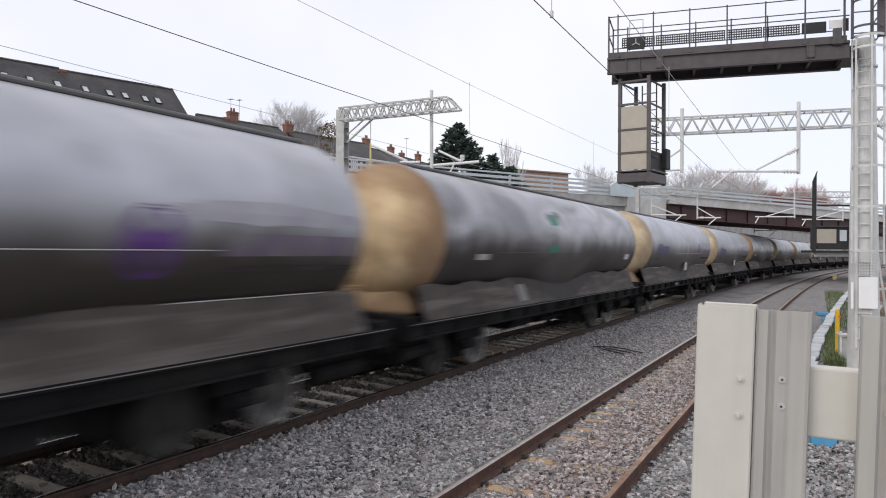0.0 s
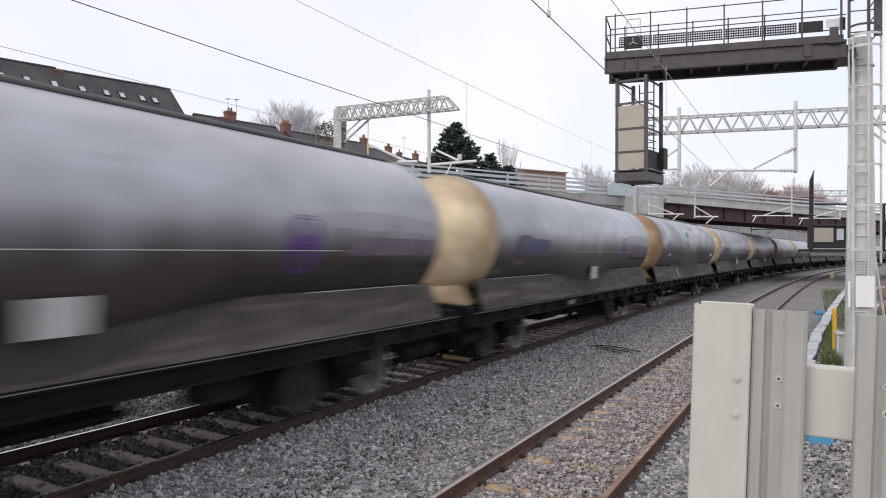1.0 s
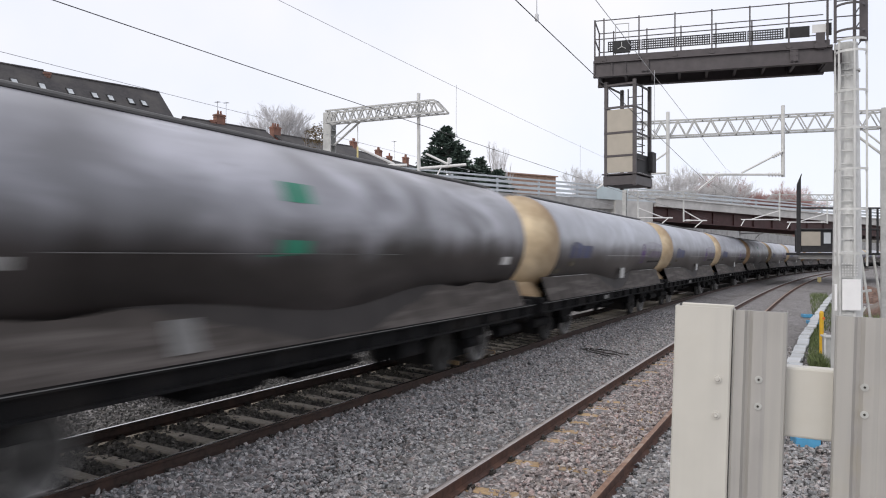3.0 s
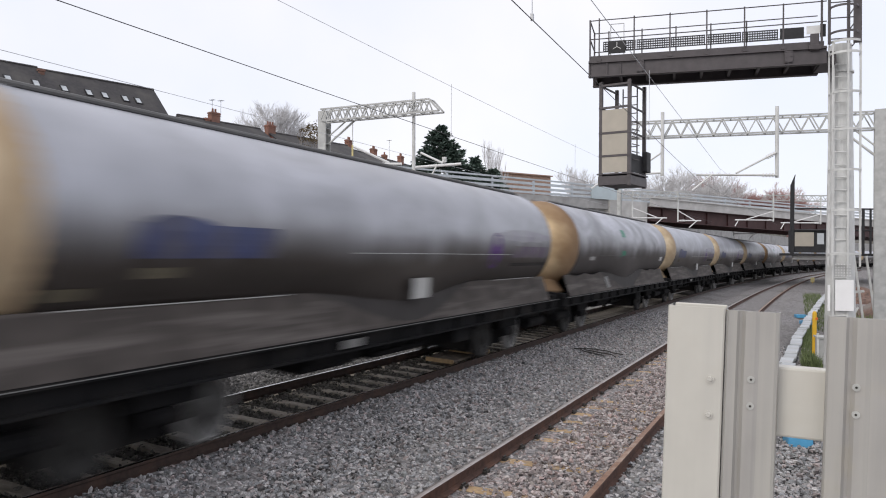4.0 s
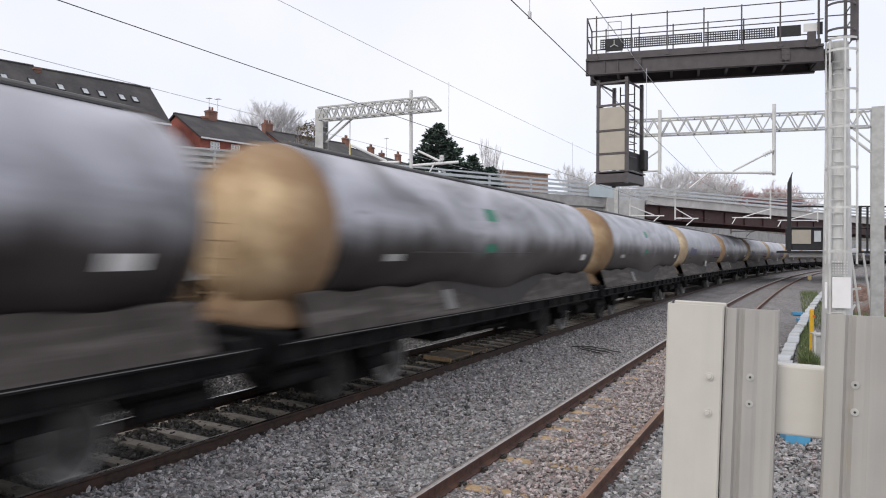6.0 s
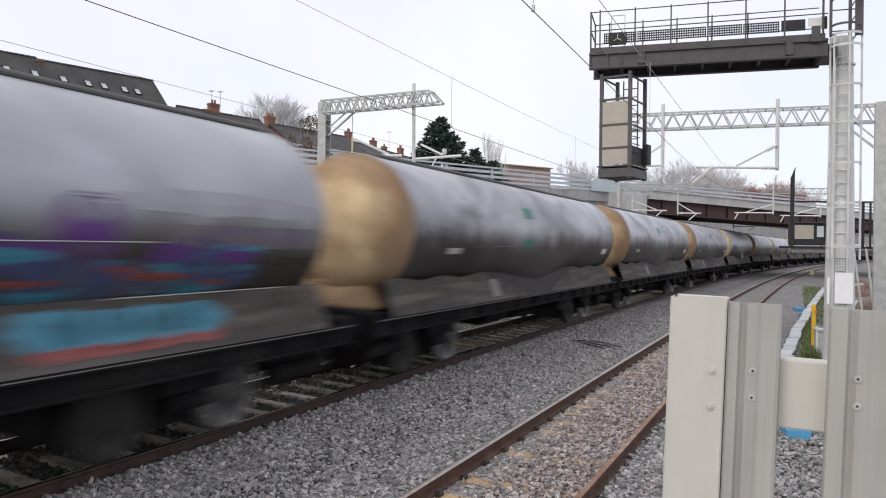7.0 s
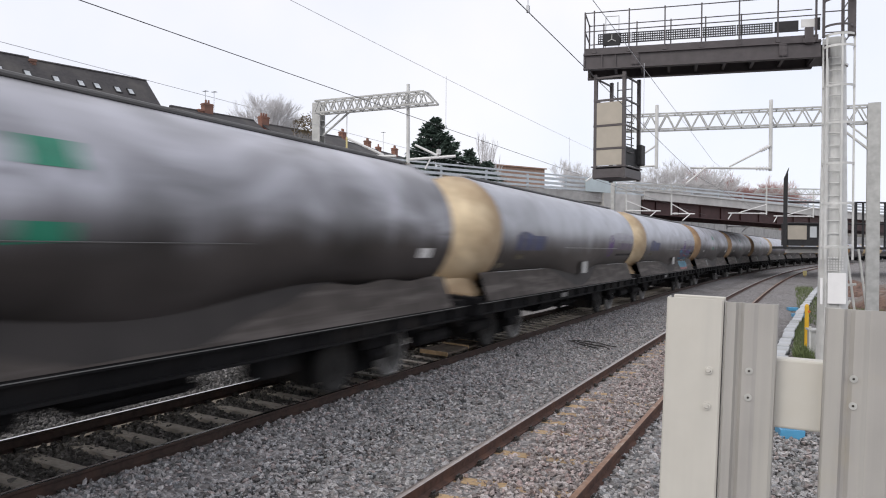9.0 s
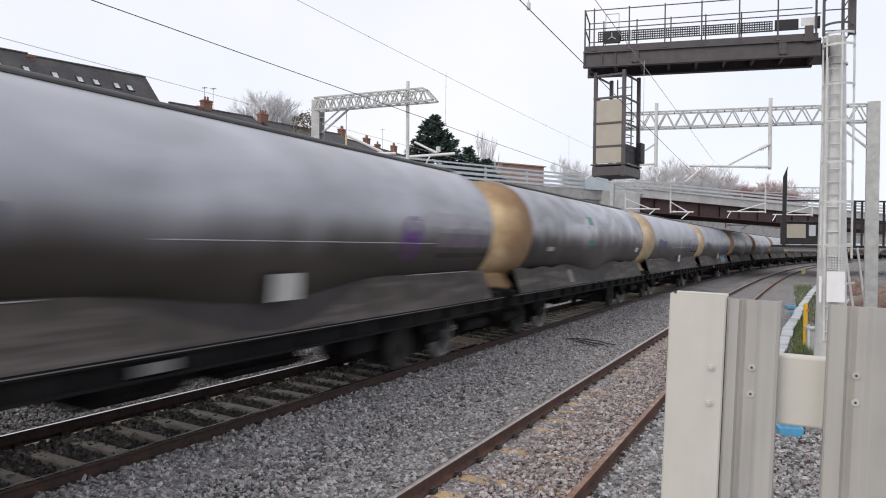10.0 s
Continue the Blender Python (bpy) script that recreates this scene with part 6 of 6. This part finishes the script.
def folded(bm, prof, z0, z1, t=0.007):
    """A folded sheet: the (right, back) line of its front, thickened and drawn up from z0 to z1."""
    line = list(prof) + [(x * 0.985 + 0.015 * prof[len(prof) // 2][0], y + t) for x, y in reversed(prof)]
    a = [bm.verts.new((x, y, z0)) for x, y in line]
    b = [bm.verts.new((x, y, z1)) for x, y in line]
    n = len(line)
    for i in range(n):
        bm.faces.new((a[i], a[(i + 1) % n], b[(i + 1) % n], b[i]))
    k = len(prof)
    for i in range(k - 1):
        for q in (a, b):
            bm.faces.new((q[i], q[i + 1], q[n - 2 - i], q[n - 1 - i]))
    bmesh.ops.recalc_face_normals(bm, faces=bm.faces[:])


def ribbed(x, w, move=0.0):
    """Cross-section of a ribbed post of width w."""
    k = w / 0.12
    return [(x, 0.045), (x, 0.006), (x + 0.004, 0.0), (x + 0.024 * k + move, 0.0), (x + 0.030 * k + move, 0.012), (x + 0.036 * k + move, 0.015), (x + 0.043 * k + move, 0.006),
            (x + 0.066 * k, 0.005), (x + 0.075 * k, 0.009), (x + 0.110 * k, 0.007), (x + w - 0.003, 0.012), (x + w, 0.045)]


def build_barrier():
    g = thing("platform_barrier", "cream and zinc steel barrier at the platform end", "barrier", Matrix.Translation((-0.275, 2.0, 2.26)) @ Matrix.Rotation(radians(1.0), 4, "Z") @ Matrix.Rotation(radians(1.75), 4, "Y"))
    low = -1.345
    bm = bmesh.new()
    folded(bm, [(0.0, 0.07), (0.0, 0.004), (0.004, 0.0), (0.132, 0.0), (0.136, 0.004), (0.136, 0.07)], low, 0.0)
    part("board_post", bm, M_BARRIER, g, "cream painted folded steel post")
    bm = bmesh.new()
    box(bm, 0.072, 0.078, low / 2 + 0.004, 0.128, 0.012, -low, bevel=0.003)
    part("back_plate", bm, M_BARRIER, g)
    for x, w in ((0.140, 0.121), (0.363, 0.148), (0.64, 0.12)):
        bm = bmesh.new()
        folded(bm, ribbed(x, w, 0.008 if x > 0.3 else 0.0), low, -0.003)
        part("ribbed_post", bm, M_SIGMA, g, "weathered zinc ribbed post")
    for x0, x1 in ((0.245, 0.385), (0.49, 0.66)):
        bm = bmesh.new()
        box(bm, (x0 + x1) / 2, 0.075, -0.223, x1 - x0, 0.05, 0.172, bevel=0.006)
        part("cross_rail", bm, M_BARRIER, g, "cream painted cross rail")
    for x, y, z in ((0.106, -0.001, -0.176), (0.105, -0.001, -0.265)):
        bm = bmesh.new()
        rod(bm, (x, y + 0.002, z), (x, y - 0.003, z), 0.0100, 20)
        rod(bm, (x, y, z), (x, y - 0.007, z), 0.0078, 16, 0.005)
        part("bolt", bm, M_BARRIER, g, "cream painted bolt head")
    for x, y, z in ((0.200, 0.006, -0.169), (0.200, 0.006, -0.234), (0.426, 0.006, -0.164), (0.427, 0.006, -0.227)):
        bm = bmesh.new()
        rod(bm, (x, y + 0.003, z), (x, y - 0.003, z), 0.0088, 20)
        b = part("bolt", bm, M_BOLT, g, "pale zinc bolt with dark socket")
        bm = bmesh.new()
        rod(bm, (x, y - 0.002, z), (x, y - 0.0045, z), 0.003, 6)
        part("socket", bm, M_CLIP, b)


build_barrier()


# ---- trackside clutter ----
def build_trough():
    g = thing("cable_trough", "line of pale concrete cable trough lids", "cable trough")
    rng = random.Random(2)
    lid = bmesh.new()
    box(lid, 0, 0, 0, 0.29, 0.95, 0.07, bevel=0.01)
    me = mesh_of("trough_lid", lid, M_LID)
    for i in range(44):
        f = i / 43
        y = 19.0 + 44 * f
        x = -0.22 + 0.42 * ((y - 19) / 8.6) ** 1.25 * 0.72
        ob = new("trough_lid", me)
        ob.parent = g
        ob.matrix_basis = Matrix.Translation((x + rng.uniform(-0.03, 0.03), y, -0.12 + rng.uniform(-0.015, 0.02))) @ Matrix.Rotation(-0.045 + rng.uniform(-0.012, 0.012), 4, "Z")


build_trough()


def grass_patch(x0, x1, y0, y1, n, h, seed):
    rng = np.random.default_rng(seed)
    x, y = rng.uniform(x0, x1, n), rng.uniform(y0, y1, n)
    a, hh = rng.uniform(0, 6.28, n), h * rng.uniform(0.4, 1.2, n)
    dx, dy = np.cos(a), np.sin(a)
    w, lean = 0.017, rng.uniform(0.2, 0.9, n) * hh
    co = np.stack([np.stack([x - dy * w, y + dx * w, np.full(n, -0.25)], -1), np.stack([x + dy * w, y - dx * w, np.full(n, -0.25)], -1),
                   np.stack([x + dx * lean, y + dy * lean, -0.22 + hh], -1)], 1).reshape(-1, 3)
    me = bpy.data.meshes.new("grass")
    me.from_pydata(co.tolist(), [], np.arange(3 * n).reshape(-1, 3).tolist())
    me.materials.append(M_GRASS)
    tagged(new("grass", me), "rough green trackside grass and weeds", "grass", kind="stuff")


grass_patch(0.10, 0.55, 19.6, 30, 3600, 0.13, 1)
grass_patch(0.14, 0.42, 19.7, 21.2, 900, 0.24, 4)
grass_patch(0.3, 1.4, 30, 60, 1800, 0.16, 2)
grass_patch(1.2, 4.0, 18, 40, 2500, 0.22, 3)

g_ = thing("marker_post", "yellow painted marker post beside the cable trough", "post", Matrix.Translation((0.41, 22.28, 0)))
bm = bmesh.new()
rod(bm, (0, 0, -0.3), (0, 0, 0.92), 0.055, 14)
rod(bm, (0, 0, 0.92), (0, 0, 0.97), 0.055, 14, 0.03)
part("post", bm, M_YELLOW, g_)
bm = bmesh.new()
rod(bm, (0.05, -0.03, 0.78), (0.05, -0.07, 0.78), 0.035, 14)
part("reflector", bm, M_ORANGE, g_)


def cabinet(x, y, w, d, h, label):
    g = thing("equipment_cabinet", label, "cabinet", Matrix.Translation((x, y, -0.25)) @ Matrix.Rotation(0.15, 4, "Z"))
    bm = bmesh.new()
    box(bm, 0, 0, h / 2, w, d, h, bevel=0.02)
    part("body", bm, M_GALVDARK, g)
    bm = bmesh.new()
    box(bm, 0, 0, h + 0.02, w + 0.08, d + 0.08, 0.04)
    part("lid", bm, M_GALVDARK, g)
    for k in (-1, 1):
        bm = bmesh.new()
        box(bm, k * (w / 2 + 0.02), -d / 2, h * 0.55, 0.05, 0.05, h * 1.3)
        part("leg", bm, M_GALV, g)


cabinet(0.72, 21.4, 0.55, 0.5, 0.62, "grey steel trackside cabinet on short legs")
cabinet(1.15, 30.0, 0.5, 0.4, 1.0, "grey steel trackside cabinet beside the trough")
cabinet(1.55, 36.0, 0.7, 0.4, 1.1, "grey steel trackside cabinet beside the trough")

g_ = thing("steel_ladder_frame", "bare galvanised stair frame leaning by the column", "ladder frame", Matrix.Translation((0.95, 22.5, -0.25)))
for dx_ in (0.0, 0.28):
    bm = bmesh.new()
    bar(bm, (dx_ - 0.25, 0, 0.45), (dx_ + 0.2, 0, 1.35), 0.05)
    part("stringer", bm, M_GALV, g_)
bm = bmesh.new()
bar(bm, (-0.35, 0, 0.5), (0.4, 0, 0.5), 0.06)
bar(bm, (-0.3, 0, 0), (-0.3, 0, 0.5), 0.05)
bar(bm, (0.4, 0, 0), (0.4, 0, 0.5), 0.05)
part("base_frame", bm, M_GALV, g_)


def blue_tub(x, y, w, d):
    bm = bmesh.new()
    for k in (-1, 1):
        box(bm, k * w / 2, 0, 0.06, 0.015, d, 0.12)
        box(bm, 0, k * d / 2, 0.06, w, 0.015, 0.12)
    for i in range(9):
        box(bm, -w / 2 + w * (i + 0.5) / 9, 0, 0.11, 0.012, d, 0.012)
        box(bm, 0, -d / 2 + d * (i + 0.5) / 9, 0.11, w, 0.012, 0.012)
    box(bm, 0, 0, 0.012, w, d, 0.012)
    solid("plastic_crate", bm, M_BLUETUB, "flat blue plastic grid crate on the ballast", "crate", at=Matrix.Translation((x, y, -0.22)) @ Matrix.Rotation(0.2, 4, "Z"))


blue_tub(0.02, 11.75, 0.30, 0.4)
blue_tub(0.12, 36.5, 0.42, 0.5)
blue_tub(0.35, 33.0, 0.5, 0.5)

g_ = thing("marker_board", "small yellow trackside marker board on a stake", "marker board", Matrix.Translation((1.28, 83.1, -0.30)))
bm = bmesh.new()
box(bm, 0, 0, 0.35, 0.07, 0.06, 0.7)
part("stake", bm, M_YELLOW, g_)
bm = bmesh.new()
box(bm, 0, -0.05, 0.48, 0.34, 0.04, 0.46)
part("board", bm, M_PALEYELLOW, g_)

# a scrap of black cable lying on the ballast
bm = bmesh.new()
rng_c = random.Random(8)
for k_ in range(3):
    p_ = Vector((-5.5 + 0.1 * k_, 20.3 + 0.1 * k_, -0.14))
    for i_ in range(9):
        q_ = p_ + Vector((0.15, -0.15 + rng_c.uniform(-0.1, 0.1), rng_c.uniform(-0.03, 0.03)))
        q_.z = max(-0.17, min(-0.08, q_.z))
        rod(bm, p_, q_, 0.014, 6)
        p_ = q_
solid("loose_cable", bm, M_CLIP, "tangle of black cable lying on the ballast", "cable")


def spoil_heap(x, y, w, d, h, seed):
    bm = bmesh.new()
    n = 18
    rows = []
    for j in range(n + 1):
        row = []
        for i in range(n + 1):
            a, b = -1 + 2 * i / n, -1 + 2 * j / n
            r = max(0, 1 - (a * a + b * b))
            z = h * r ** 0.8 * (0.75 + 0.5 * noise.noise((a * 3 + seed, b * 3, 0.3))) if r > 0 else -0.1
            row.append(bm.verts.new((a * w / 2, b * d / 2, z)))
        rows.append(row)
    for p, q in zip(rows, rows[1:]):
        for i in range(n):
            bm.faces.new((p[i], p[i + 1], q[i + 1], q[i]))
    solid("spoil_heap", bm, M_RUBBLE, "heap of reddish earth and brick rubble", "spoil heap", at=Matrix.Translation((x, y, rise(x, y))))


spoil_heap(6.0, 40, 7.5, 7, 1.3, 1)
spoil_heap(9.5, 44, 7, 8, 1.7, 4)
spoil_heap(4.0, 52, 4, 6, 1.0, 7)


# ---- what moves ----
def motions():
    for j, w in TRAIN.items():
        walk(w, [(0.25 * i, wagon_pose(j, 0.25 * i)) for i in range(41)])
        spin = SPEED / WHEEL_R * 180 / math.pi
        for bogie in [c for c in w.children if c.name.startswith("bogie")]:
            for ws in bogie.children:
                y = ws.location.y
                walk(ws, [(i / 30, pose(0, y, WHEEL_R, rx=-((spin * i / 30) % 360))) for i in range(301)])


motions()
